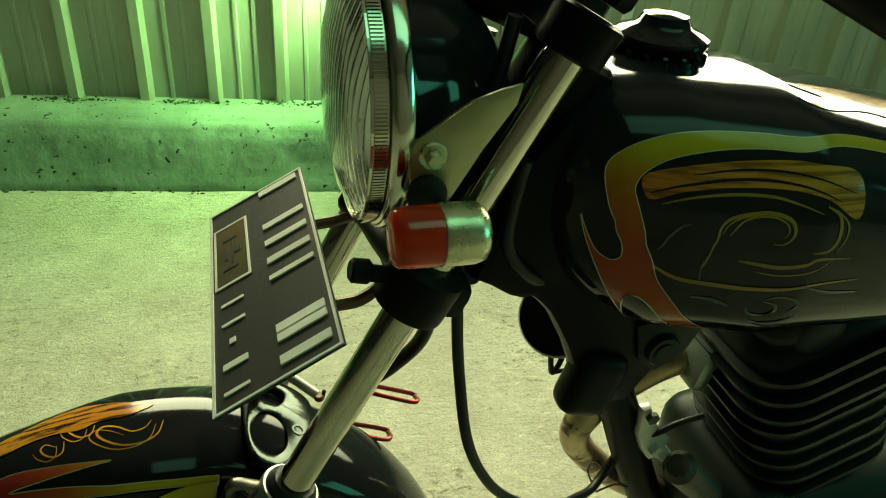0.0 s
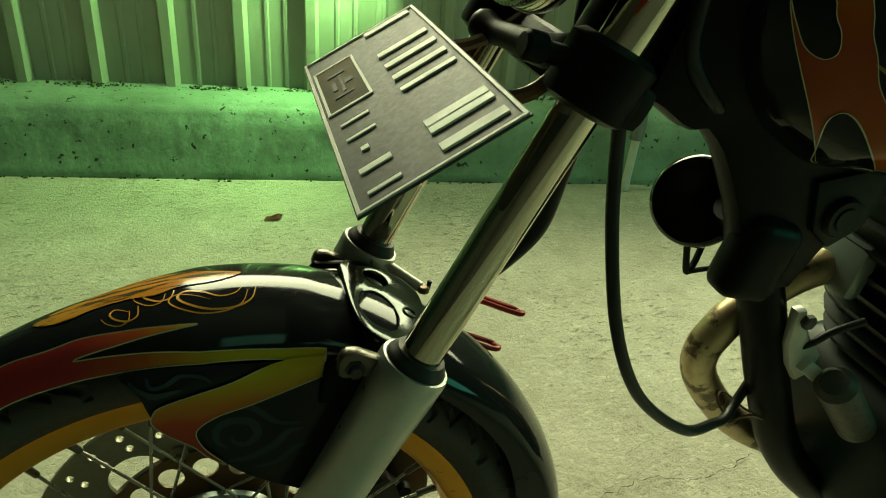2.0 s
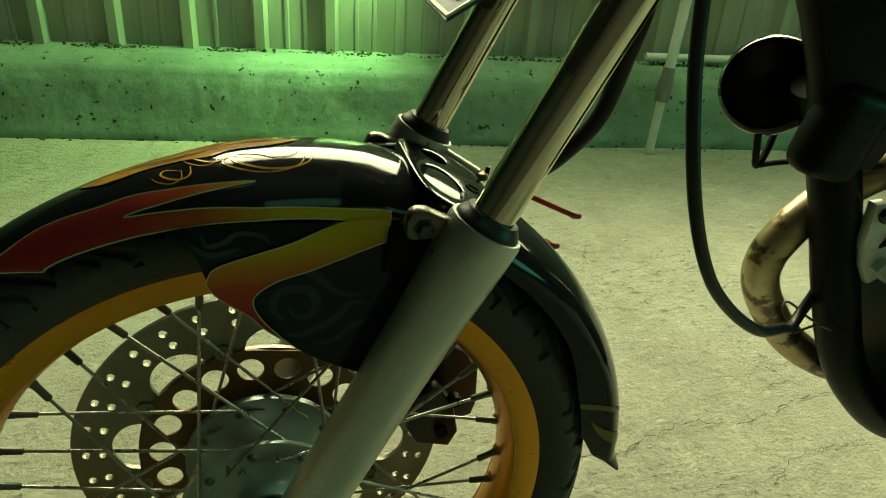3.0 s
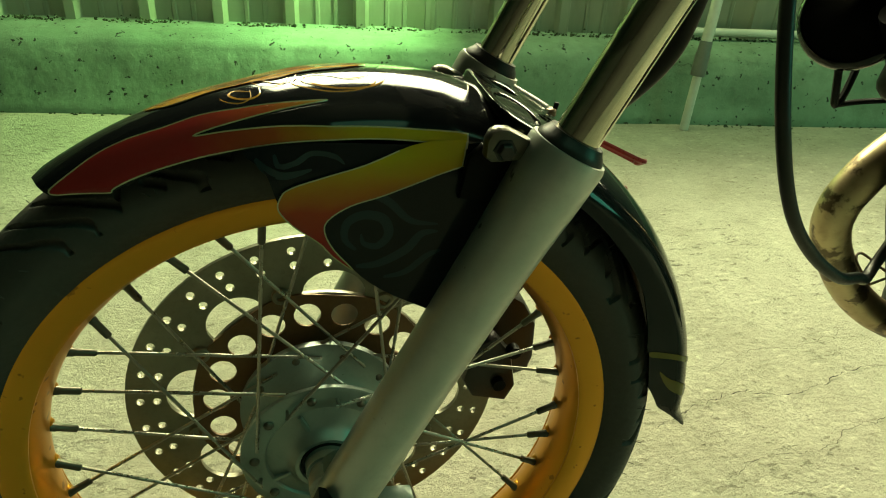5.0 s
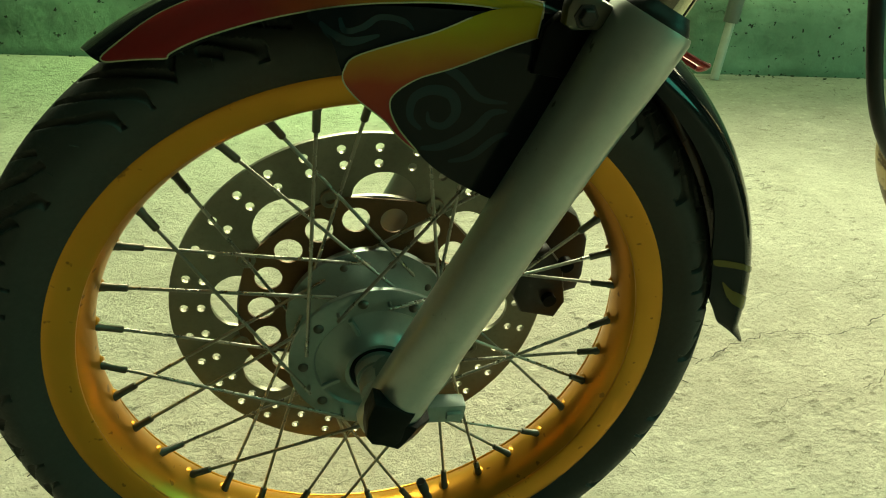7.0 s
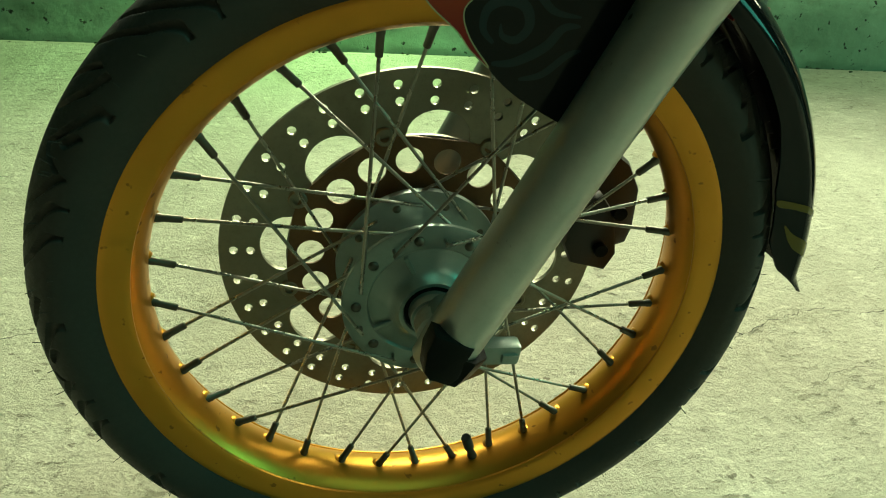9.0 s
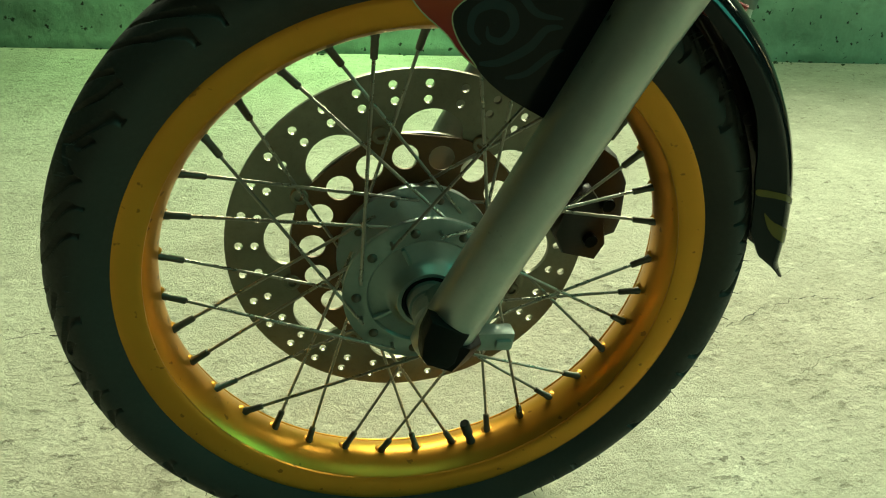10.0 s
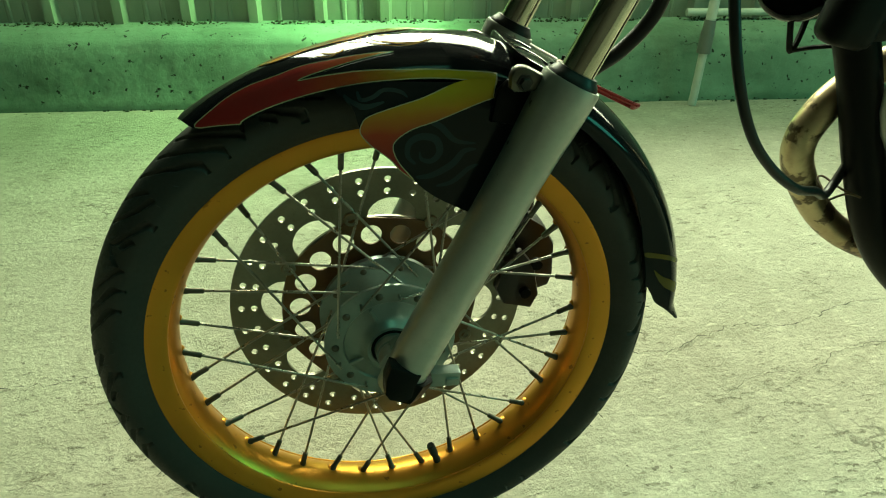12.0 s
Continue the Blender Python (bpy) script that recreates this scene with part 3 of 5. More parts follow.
dense = smooth_line([(y, r, 0) for y, r in TYRE], 6)
bm = bmesh.new()
N = 2400
degs = np.arange(N) * 360 / N
ys, rs = np.array([p.x for p in dense]), np.array([p.y for p in dense])
depth = groove(degs[:, None] + 0 * ys[None, :], ys[None, :] + 0 * degs[:, None]) * ((rs > 0.2445) & (np.abs(ys) > 0.002))[None, :]
ty, tr = np.gradient(ys), np.gradient(rs)
ny, nr = -tr / np.hypot(ty, tr), ty / np.hypot(ty, tr)   # outward across the profile
rows = []
for deg, cuts in zip(degs, depth):
    row = []
    for y, r, d, ey, er in zip(ys, rs, cuts, ny, nr):
        p = polar(deg, r - d * er, y - d * ey)
        p.z = max(p.z, 0.0130 + 0.0004 * (p.x / 0.06) ** 2 * (abs(p.x) < 0.06))   # the tyre stands on a flattened patch
        row.append(bm.verts.new(p))
    rows.append(row)
grid_faces(bm, rows, True, False)
tyre = part("tyre", bm, "rubber", wheel, "black road tyre with slanted tread grooves", smooth=50)

# vent hairs left from moulding
bm = bmesh.new()
rnd = random.Random(8)
for i in range(230):
    deg, y = rnd.uniform(0, 360), rnd.choice((-1, 1)) * rnd.choice((0.027, 0.033, 0.038)) * rnd.uniform(0.97, 1.03)
    r = float(np.interp(abs(y), [0.0252, 0.0318, 0.0365, 0.039], [0.2671, 0.2620, 0.2562, 0.2473]))
    p = polar(deg, r - 0.0005, y)
    q = polar(deg + rnd.uniform(-0.5, 0.5), r + rnd.uniform(0.003, 0.007), y * rnd.uniform(1.0, 1.12))
    rod(p, q, 0.00035, 4, bm=bm)
hairs = part("tyre_hair", bm, "rubber", wheel, smooth=0)
hairs["kind"] = "stuff"

# rim
RIM = [(-0.0256, 0.2170), (-0.0262, 0.2258), (-0.0272, 0.2270), (-0.0288, 0.2263), (-0.0294, 0.2242), (-0.0292, 0.2210), (-0.0284, 0.2150), (-0.0270, 0.2100), (-0.0258, 0.2073), (-0.0248, 0.2062), (-0.0236, 0.2060), (-0.0226, 0.2064), (-0.0214, 0.2054), (-0.0150, 0.2018), (-0.0080, 0.1993), (0.0, 0.1984)]
RIM += [(-y, r) for y, r in RIM[-2::-1]]
RIM += [(0.020, 0.2155), (0.010, 0.2060), (0.0, 0.2040), (-0.010, 0.2060), (-0.020, 0.2155)]
bm = lathe(RIM, 216, HC, "Y", close=True)
rim = part("rim", bm, "gold", wheel, "gold anodised rim", smooth=28)
# hub: two flanges, barrel and spacer
FLY, FLYF = -0.019, 0.033
prof = [(-0.058, 0.0), (-0.058, 0.0125), (-0.057, 0.0150), (-0.0455, 0.0152), (-0.045, 0.0132), (-0.0415, 0.0132), (-0.041, 0.0165), (-0.034, 0.0172), (-0.0305, 0.0174), (-0.0295, 0.0200), (-0.0325, 0.0215), (-0.033, 0.0245), (-0.031, 0.0265), (-0.027, 0.0285), (-0.0235, 0.033), (-0.0205, 0.043), (-0.0195, 0.0455), (-0.0215, 0.047), (-0.0215, 0.0635), (-0.0205, 0.065),
        (-0.017, 0.065), (-0.016, 0.0635), (-0.015, 0.047), (-0.011, 0.036), (-0.004, 0.030), (0.014, 0.030), (0.022, 0.038), (0.029, 0.055), (0.030, 0.066), (0.036, 0.066), (0.037, 0.056), (0.045, 0.045), (0.055, 0.030), (0.062, 0.013), (0.062, 0.0)]
bm = lathe(prof, 72, HC, "Y")
hub = part("hub", bm, "alloy", wheel, "cast alloy hub with drilled spoke flange", smooth=35)
bm = lathe([(-0.029, 0.0165), (-0.0313, 0.0176), (-0.0317, 0.0200), (-0.0295, 0.0212)], 40, HC, "Y", close=True)
part("bearing_seal", bm, "black", wheel)
bm = lathe([(-0.0585, 0.0100), (-0.0585, 0.0129), (-0.0575, 0.0154), (-0.0460, 0.0156), (-0.0452, 0.0137), (-0.0415, 0.0137), (-0.0408, 0.0169), (-0.0335, 0.0172), (-0.0335, 0.0100)], 48, HC, "Y", close=True)
part("wheel_spacer", bm, "spacer", wheel, "dull grey turned spacer", smooth=30)
# four webs round the hub face
for k in range(4):
    c = polar(25 + 90 * k, 0.038, -0.0235)
    part("hub_web", box((0.016, 0.004, 0.0035), Matrix.Translation(c) @ Matrix.Rotation(-radians(25 + 90 * k), 4, "Y"), 0.0015), "alloy", wheel)

# 36 spokes with nipples, laced three-cross
TH0 = 100.2
for k in range(36):
    near = k % 2 == 0
    way = 1 if k % 4 in (0, 3) else -1
    a_n, a_h = TH0 + 10 * k, TH0 + 10 * k + way * 60
    outside = way > 0
    fy = (FLY - (0.0100 if outside else -0.0045)) if near else (FLYF + (0.0045 if outside else -0.0045))
    ny = 0.0030 if near else 0.0038
    p, q = polar(a_h, 0.0545, fy), polar(a_n, 0.2000, ny)
    d = (q - p).normalized()
    tip = p + d * ((q - p).length - 0.016)
    inner = polar(a_h, 0.0545, (FLY if near else FLYF) + (0.004 if outside else -0.004) * (1 if near else -1))
    bm = tube([inner, p + (inner - p) * 0.15, p + d * 0.004, p + d * 0.012, tip], 0.00135, 8, smooth=3)
    part("spoke", bm, "steel", wheel, smooth=60)
    _, L = along(tip - d * 0.004, q)
    bm = turned([(0, 0.0019), (0.001, 0.0028), (L - 0.006, 0.0029), (L - 0.005, 0.0034), (L - 0.0005, 0.0034), (L + 0.001, 0.0042), (L + 0.004, 0.0042)], tip - d * 0.004, q, 10)
    part("nipple", bm, "nipple", wheel, smooth=50)
    # raised seat of the nipple on the rim
    s0, s1 = polar(a_n, 0.1970, ny * 1.6), polar(a_n, 0.2005, ny * 1.6)
    bm = turned([(0, 0.0040), (0.0022, 0.0054), (0.0046, 0.0090)], s0, s1, 14)
    part("nipple_seat", bm, "gold", wheel, smooth=60)
    # head of the spoke in its flange hole
    hy = (FLY if near else FLYF) + (-1 if near else 1) * 0.0022 * (1 if not outside else -1)
    hp = polar(a_h, 0.0545, hy)
    sgn = -1 if hy < (FLY if near else FLYF) else 1
    bm = lathe([(0, 0.0), (0.0, 0.0040), (sgn * 0.0016, 0.0037), (sgn * 0.0030, 0.0020), (sgn * 0.0032, 0.0)], 12, hp, "Y")
    part("spoke_head", bm, "nipple", wheel, smooth=50)

# valve stem
v0, v1 = polar(285.2, 0.202, -0.002), polar(284.8, 0.169, -0.005)
part("valve_stem", turned([(0, 0.0045), (0.006, 0.0042), (0.012, 0.0036), (0.016, 0.0036), (0.0165, 0.0046), (0.031, 0.0046), (0.0325, 0.004), (0.0325, 0.0)], v0, v1, 14), "rubber", wheel, "black rubber valve stem with cap")


# brake disc: drilled ring with crescent windows, and a riveted carrier
def drilled(outer, inner, holes, y0, y1, m_outer=120):
    """A flat ring with holes: holes are closed lists of 2D points."""
    from mathutils.geometry import delaunay_2d_cdt
    verts, edges = [], []

    def loop(pts):
        i0 = len(verts)
        verts.extend(Vector(p) for p in pts)
        edges.extend((i0 + i, i0 + (i + 1) % len(pts)) for i in range(len(pts)))

    ring = lambda r, n: [(r * math.cos(2 * math.pi * i / n), r * math.sin(2 * math.pi * i / n)) for i in range(n)]
    loop(ring(outer, m_outer) if isinstance(outer, float) else outer)
    loops = [ring(inner, 64) if isinstance(inner, float) else inner] + holes
    for h in loops:
        loop(h)
    vs, _, fs, *_ = delaunay_2d_cdt(verts, edges, [], 0, 1e-7)

    def inside(p, poly):
        c = False
        for (x0, z0), (x1, z1) in zip(poly, poly[1:] + poly[:1]):
            if (z0 > p[1]) != (z1 > p[1]) and p[0] < (x1 - x0) * (p[1] - z0) / (z1 - z0) + x0:
                c = not c
        return c

    big = ring(outer, m_outer) if isinstance(outer, float) else [tuple(p) for p in outer]
    loops = [[tuple(p) for p in h] for h in loops]
    bm = bmesh.new()
    bv = [bm.verts.new((p.x, y0, HUB + p.y)) for p in vs]
    keep = []
    for f in fs:
        c = [sum(vs[i][k] for i in f) / 3 for k in (0, 1)]
        if inside(c, big) and not any(inside(c, h) for h in loops):
            keep.append(bm.faces.new([bv[i] for i in f]))
    bmesh.ops.delete(bm, geom=[w for w in bm.verts if not w.link_faces], context="VERTS")
    g = bmesh.ops.extrude_face_region(bm, geom=keep)
    bmesh.ops.translate(bm, vec=(0, y1 - y0, 0), verts=[e for e in g["geom"] if isinstance(e, bmesh.types.BMVert)])
    return bm


def circle2(cx, cy, r, n=12):
    return [(cx + r * math.cos(2 * math.pi * i / n), cy + r * math.sin(2 * math.pi * i / n)) for i in range(n)]


def pol2(deg, r):
    return (r * math.cos(radians(deg)), r * math.sin(radians(deg)))


def crescent(mid, half, r0, depth, n=12):
    """A half-moon window: round outside, along a circle of radius r0 inside."""
    up = [pol2(mid + half * u, r0 + depth * (1 - u * u) ** 0.62) for u in (-1 + 2 * i / n for i in range(n + 1))]
    return up + [pol2(mid + half * u, r0 - 0.0002) for u in (1 - 2 * i / n for i in range(1, n))]


DY = 0.050
D0 = 82.3
holes = [circle2(*pol2(97.0 + 11.25 * i, r), 0.0035, 10) for i in range(32) for r in (0.1440, 0.1312)]
disc = part("brake_disc", drilled(0.1552, 0.0970, holes + [crescent(D0 + 45 * i, 13.9, 0.1040, 0.0203, 18) for i in range(8)], DY - 0.002, DY + 0.002), "disc", wheel, "drilled steel brake disc with crescent windows", smooth=30)
scal = [pol2(i * 1.5, 0.1040 + 0.0016 * math.cos(radians(8 * (i * 1.5 - D0 - 22.5)))) for i in range(240)]
part("disc_carrier", drilled(scal, 0.052, [circle2(*pol2(95.2 + 20 * i, 0.0848), 0.0108, 18) for i in range(18)], DY - 0.0042, DY - 0.0022), "carrier", wheel, "rust-brown disc carrier with round holes", smooth=30)
for i in range(8):
    c = polar(D0 + 22.5 + 45 * i, 0.1068, DY - 0.005)
    part("disc_rivet", lathe([(0.008, 0.0), (0.008, 0.0075), (0.001, 0.0075), (0.0, 0.0065), (0.0, 0.0040), (0.002, 0.0036), (0.002, 0.0)], 16, c, "Y"), "disc", wheel, smooth=30)

# ---- fork ----
FORK_Y = 0.073


def fork(z, y):
    return Vector((0.0585 + 0.4947 * (z - 0.390), y, z))


for y in (-FORK_Y, 0.081):
    lo, hi = fork(0.252, y), fork(0.5385, y)
    _, L = along(lo, hi)
    prof = [(0, 0.0), (0, 0.0165), (0.003, 0.0195), (0.030, 0.0205), (0.10, 0.0208), (0.19, 0.0211), (0.235, 0.0214), (0.262, 0.0222), (0.285, 0.0234), (0.300, 0.0240), (L - 0.003, 0.0242), (L, 0.0232), (L, 0.0210), (L - 0.006, 0.0200), (L - 0.008, 0.0)]
    leg = part("fork_leg", turned(prof, lo, hi, 48), "leg", bike, "silver-grey fork slider with scuffs", smooth=40)
    # lower cap and drain lug
    d = (hi - lo).normalized()
    cap = turned([(0, 0.0), (0, 0.015), (0.004, 0.0205), (0.012, 0.0222), (0.026, 0.0236), (0.027, 0.0236), (0.0285, 0.0230), (0.0285, 0.0)], lo - d * 0.006, hi, 8, spin=20)
    cap.transform(Matrix.Translation(lo + Vector((0.0048, 0, 0.0008))) @ Matrix.Scale(1.0, 4) @ Matrix.Translation(-lo))
    part("fork_foot", cap, "black_metal", leg, "black fork foot", smooth=25)
    if y < 0:
        # flat milled face where the slider ends
        part("foot_face", slab([(-0.0162, 0.2975), (0.0112, 0.2819), (0.0066, 0.2717), (0.0022, 0.2572), (-0.0033, 0.2526), (-0.0185, 0.2582), (-0.0225, 0.2660), (-0.0215, 0.2830)], -0.0950, -0.0780, 0.0025), "black", leg, "black scuffed foot face", smooth=30)
    top = lo + d * (L - 0.006)
    part("dust_seal", turned([(0, 0.0195), (0.003, 0.0212), (0.007, 0.0212), (0.010, 0.0195), (0.012, 0.0178), (0.014, 0.0168), (0.014, 0.0135), (0.0, 0.0135)], top, hi + d, 32), "hose", leg, "black rubber dust seal")
    part("stanchion", rod(fork(0.50, y), fork(0.905, y), 0.0136, 40), "chrome", bike, "chromed fork tube with dull reflections")
    part("fork_cap", turned([(0, 0.0), (0, 0.016), (0.004, 0.0185), (0.016, 0.0185), (0.019, 0.016), (0.019, 0.0)], fork(0.914, y), fork(1.0, y), 6), "black_metal", bike)
    # axle lug
    s = 1 if y > 0 else -1
    part("axle_lug", lathe([(0, 0.0), (0, 0.016), (s * 0.012, 0.017), (s * 0.020, 0.015), (s * 0.020, 0.0)], 20, (0.004, y - s * 0.030, HUB - 0.002), "Y"), "alloy", leg)
    # clamp of the lower yoke
    part("yoke_clamp", turned([(0, 0.019), (0.003, 0.0255), (0.006, 0.0265), (0.036, 0.0265), (0.040, 0.021)], fork(0.705, y), fork(0.80, y), 24), "black", bike, "black lower yoke clamp")
    part("yoke_clamp", turned([(0, 0.019), (0.002, 0.023), (0.026, 0.023), (0.028, 0.019)], fork(0.882, y), fork(0.95, y), 24), "black_metal", bike, "black upper yoke clamp")

# caliper behind the far leg
bm = slab([(0.128, 0.268), (0.134, 0.252), (0.170, 0.240), (0.190, 0.246), (0.194, 0.262), (0.192, 0.300), (0.178, 0.325), (0.160, 0.338), (0.140, 0.325), (0.130, 0.300)], 0.056, 0.090, 0.006)
bm.transform(Matrix.Translation((0, 0, 0.008)))
cal = part("brake_caliper", bm, "caliper", bike, "dark brake caliper over the disc", smooth=30)
part("caliper_half", slab([(0.118, 0.275), (0.128, 0.255), (0.160, 0.245), (0.168, 0.262), (0.160, 0.300), (0.145, 0.320), (0.126, 0.31)], 0.030, 0.044, 0.004), "caliper", cal)
for x, z in ((0.150, 0.270), (0.160, 0.305)):
    part("caliper_bolt", lathe([(0.010, 0.0), (0.010, 0.006), (0.018, 0.006), (0.0185, 0.0)], 12, (x, 0.014, z), "Y"), "black", cal)

# brake-line lug on the near leg
bm = box((0.030, 0.014, 0.017), pose(0.040, -0.060, 0.248, 0, 6, 0), 0.003)
box((0.012, 0.018, 0.007), pose(0.046, -0.061, 0.247, 0, 6, 0), 0.001, bm=bm)
part("fork_lug", bm, "alloy", bike)

# yokes and steering stem
bm = box((0.055, 0.150, 0.030), pose(0.236, 0, 0.712, 0, 26, 0), 0.010)
part("lower_yoke", bm, "black", bike, "black lower yoke")
bm = box((0.048, 0.150, 0.024), pose(0.314, 0, 0.894, 0, 26, 0), 0.009)
part("upper_yoke", bm, "black", bike, "black upper yoke")
part("steering_head", rod((0.262, 0, 0.69), (0.346, 0, 0.862), 0.034, 28, 0.004), "black_metal", bike, "black steering head tube")

# ---- fender ----
EDGE_T = [-2, 3, 9, 20, 32, 55, 75, 105, 117, 126.4]
EDGE_R = [0.2905, 0.262, 0.250, 0.250, 0.258, 0.262, 0.2660, 0.2597, 0.2586, 0.2746]
CREST_T, CREST_R = [-2, 30, 55, 75, 100, 126.4], [0.3000, 0.2928, 0.2893, 0.2880, 0.2780, 0.2790]
WIDE_T, WIDE_W = [-2, 20, 55, 75, 90, 105, 117, 126.4], [0.046, 0.049, 0.053, 0.054, 0.053, 0.042, 0.039, 0.0215]


def fender_point(deg, s, lift=0.0):
    """s: -1 at the near lower edge, 0 on the crest, 1 at the far lower edge."""
    rc, w, re = (float(np.interp(deg, t, v)) for t, v in ((CREST_T, CREST_R), (WIDE_T, WIDE_W), (EDGE_T, EDGE_R)))
    q, sg = min(1.0, abs(s)), (1 if s >= 0 else -1)
    drop = min(0.022, rc - re)
    rest = max(0.0, rc - drop - re)
    cut = 1.2 * w / (1.2 * w + rest)
    if q < cut:
        f = radians(q / cut * 90)
        y, r = (w + lift) * math.sin(f) ** 1.08, rc - drop + (drop + lift) * math.cos(f) ** 1.08
    else:
        k = (q - cut) / max(1e-6, 1 - cut)
        y, r = w + lift - 0.0015 * k, rc - drop - rest * k
    return polar(deg, r, sg * y)


bm = bmesh.new()
rows = [[bm.verts.new(fender_point(t if t < 115 else 115 + (t - 115) * (1 - 0.22 * abs(s) ** 0.9), s)) for s in np.linspace(-1, 1, 61)] for t in np.linspace(-2.0, 126.9, 166)]
grid_faces(bm, rows)
bmesh.ops.recalc_face_normals(bm, faces=bm.faces)
if sum(f.normal.dot(f.calc_center_median() - HC) for f in bm.faces) < 0:
    bmesh.ops.reverse_faces(bm, faces=bm.faces)
bmesh.ops.solidify(bm, geom=bm.faces[:], thickness=0.0022)
fender = part("fender", bm, "black_gloss", bike, "glossy black front fender with red and yellow flames", smooth=60)

# side panels that hang from the fender towards the fork
PANEL = [(-0.047, 0.5335), (-0.036, 0.524), (-0.0305, 0.506), (-0.024, 0.495), (-0.012, 0.485), (0.002, 0.470), (0.016, 0.453), (0.030, 0.441), (0.048, 0.430), (0.064, 0.422), (0.070, 0.426), (0.077, 0.447), (0.090, 0.482), (0.100, 0.520), (0.104, 0.533), (0.078, 0.535), (0.040, 0.5365), (0.0, 0.539), (-0.025, 0.5375)]


def flank(x, z):
    """How far out the near flank lies: the panel below runs into the fender's side above."""
    r, deg = math.hypot(x, z - HUB), math.degrees(math.atan2(z - HUB, x))
    k = min(1, max(0, (r - 0.243) / 0.026))
    k = k * k * (3 - 2 * k)
    return 0.0585 * (1 - k) + float(np.interp(deg, WIDE_T, WIDE_W)) * k


from mathutils.geometry import delaunay_2d_cdt


def sheet_of(outline, cell, place, n=4, smooth_outline=True):
    """A triangulated patch inside an outline given in two parameters, laid on a surface by place(u, v)."""
    ol = [(p.x, p.y) for p in smooth_line([(u, v, 0) for u, v in outline], n, True)] if smooth_outline else [tuple(p) for p in outline]

    def inside(p):
        c = False
        for (x0, z0), (x1, z1) in zip(ol, ol[1:] + ol[:1]):
            if (z0 > p[1]) != (z1 > p[1]) and p[0] < (x1 - x0) * (p[1] - z0) / (z1 - z0) + x0:
                c = not c
        return c

    pts = [Vector(p) for p in ol]
    us, vs = [p[0] for p in ol], [p[1] for p in ol]
    for u in np.arange(min(us), max(us), cell[0]):
        pts += [Vector((u, w)) for w in np.arange(min(vs), max(vs), cell[1]) if inside((u, w))]
    ov, _, of, *_ = delaunay_2d_cdt([Vector((p.x / cell[0], p.y / cell[1])) for p in pts], [(i, (i + 1) % len(ol)) for i in range(len(ol))], [], 0, 1e-7)
    ov = [Vector((p.x * cell[0], p.y * cell[1])) for p in ov]
    bm = bmesh.new()
    bv = [bm.verts.new(place(p.x, p.y)) for p in ov]
    for f in of:
        if inside((sum(ov[i].x for i in f) / 3, sum(ov[i].y for i in f) / 3)):
            bm.faces.new([bv[i] for i in f])
    bmesh.ops.delete(bm, geom=[w for w in bm.verts if not w.link_faces], context="VERTS")
    return bm, ol


for sg in (-1, 1):
    bm, _ = sheet_of(PANEL, (0.005, 0.005), lambda x, z: Vector((x, sg * flank(x, z), z)), 3)
    bmesh.ops.recalc_face_normals(bm, faces=bm.faces)
    if sum(f.normal.y for f in bm.faces) * sg < 0:
        bmesh.ops.reverse_faces(bm, faces=bm.faces)
    bmesh.ops.solidify(bm, geom=bm.faces[:], thickness=0.002)
    part("side_panel", bm, "black_gloss", fender, "black fender side panel", smooth=50)
    # mounting bracket with bolt
    bm = slab([(0.072, 0.505), (0.100, 0.500), (0.118, 0.523), (0.112, 0.536), (0.084, 0.538), (0.076, 0.530)], sg * 0.057, sg * 0.064, 0.002)
    bracket = part("fender_bracket", bm, "black_metal", bike, "black fender bracket")
    dz = 0.0 if sg < 0 else -0.009
    bm = slab([(x, z + dz) for x, z in ((0.0825, 0.5345), (0.0825, 0.5440), (0.0850, 0.5495), (0.0890, 0.5515), (0.0950, 0.5510), (0.1010, 0.5480), (0.1120, 0.5420), (0.1120, 0.5330), (0.1000, 0.5315), (0.0865, 0.5315))], sg * 0.064, sg * 0.0740, 0.0026)
    part("bracket_boss", bm, "nipple", bracket, "dull silver mounting boss")
    part("bracket_bolt", lathe([(0, 0.0), (0, 0.0068), (sg * 0.0012, 0.0068), (sg * 0.0016, 0.0050), (sg * 0.0050, 0.0048), (sg * 0.0056, 0.0040), (sg * 0.0056, 0.0)], 6, (0.0930, sg * 0.0738, 0.5395 + dz), "Y"), "caliper", bracket, "dull hex bolt", smooth=20)

# brace across the fork over the fender: a plate with two oval windows, a raised rear rib and its bolt
def oval(cx, cy, rx, ry, n=28):
    return [(cx + rx * math.cos(2 * math.pi * i / n), cy + ry * math.sin(2 * math.pi * i / n)) for i in range(n)]


def flat_plate(outline, holes, z0, z1, bevel):
    """A plate lying flat with windows, its upper rims bevelled."""
    out = [(p.x, p.y) for p in smooth_line([(x, y, 0) for x, y in outline], 5, True)]
    b2 = drilled(out, holes[0], holes[1:], 0.0, z1 - z0)
    for w in b2.verts:
        w.co = Vector((w.co.x, w.co.z - HUB, z0 + w.co.y))
    bmesh.ops.recalc_face_normals(b2, faces=b2.faces)
    rim_edges = [e for e in b2.edges if len(e.link_faces) == 2 and e.calc_face_angle(0) > 1.2 and min(w.co.z for w in e.verts) > z1 - 1e-4]
    bmesh.ops.bevel(b2, geom=rim_edges, offset=bevel, segments=2, affect="EDGES", profile=0.5)
    return b2


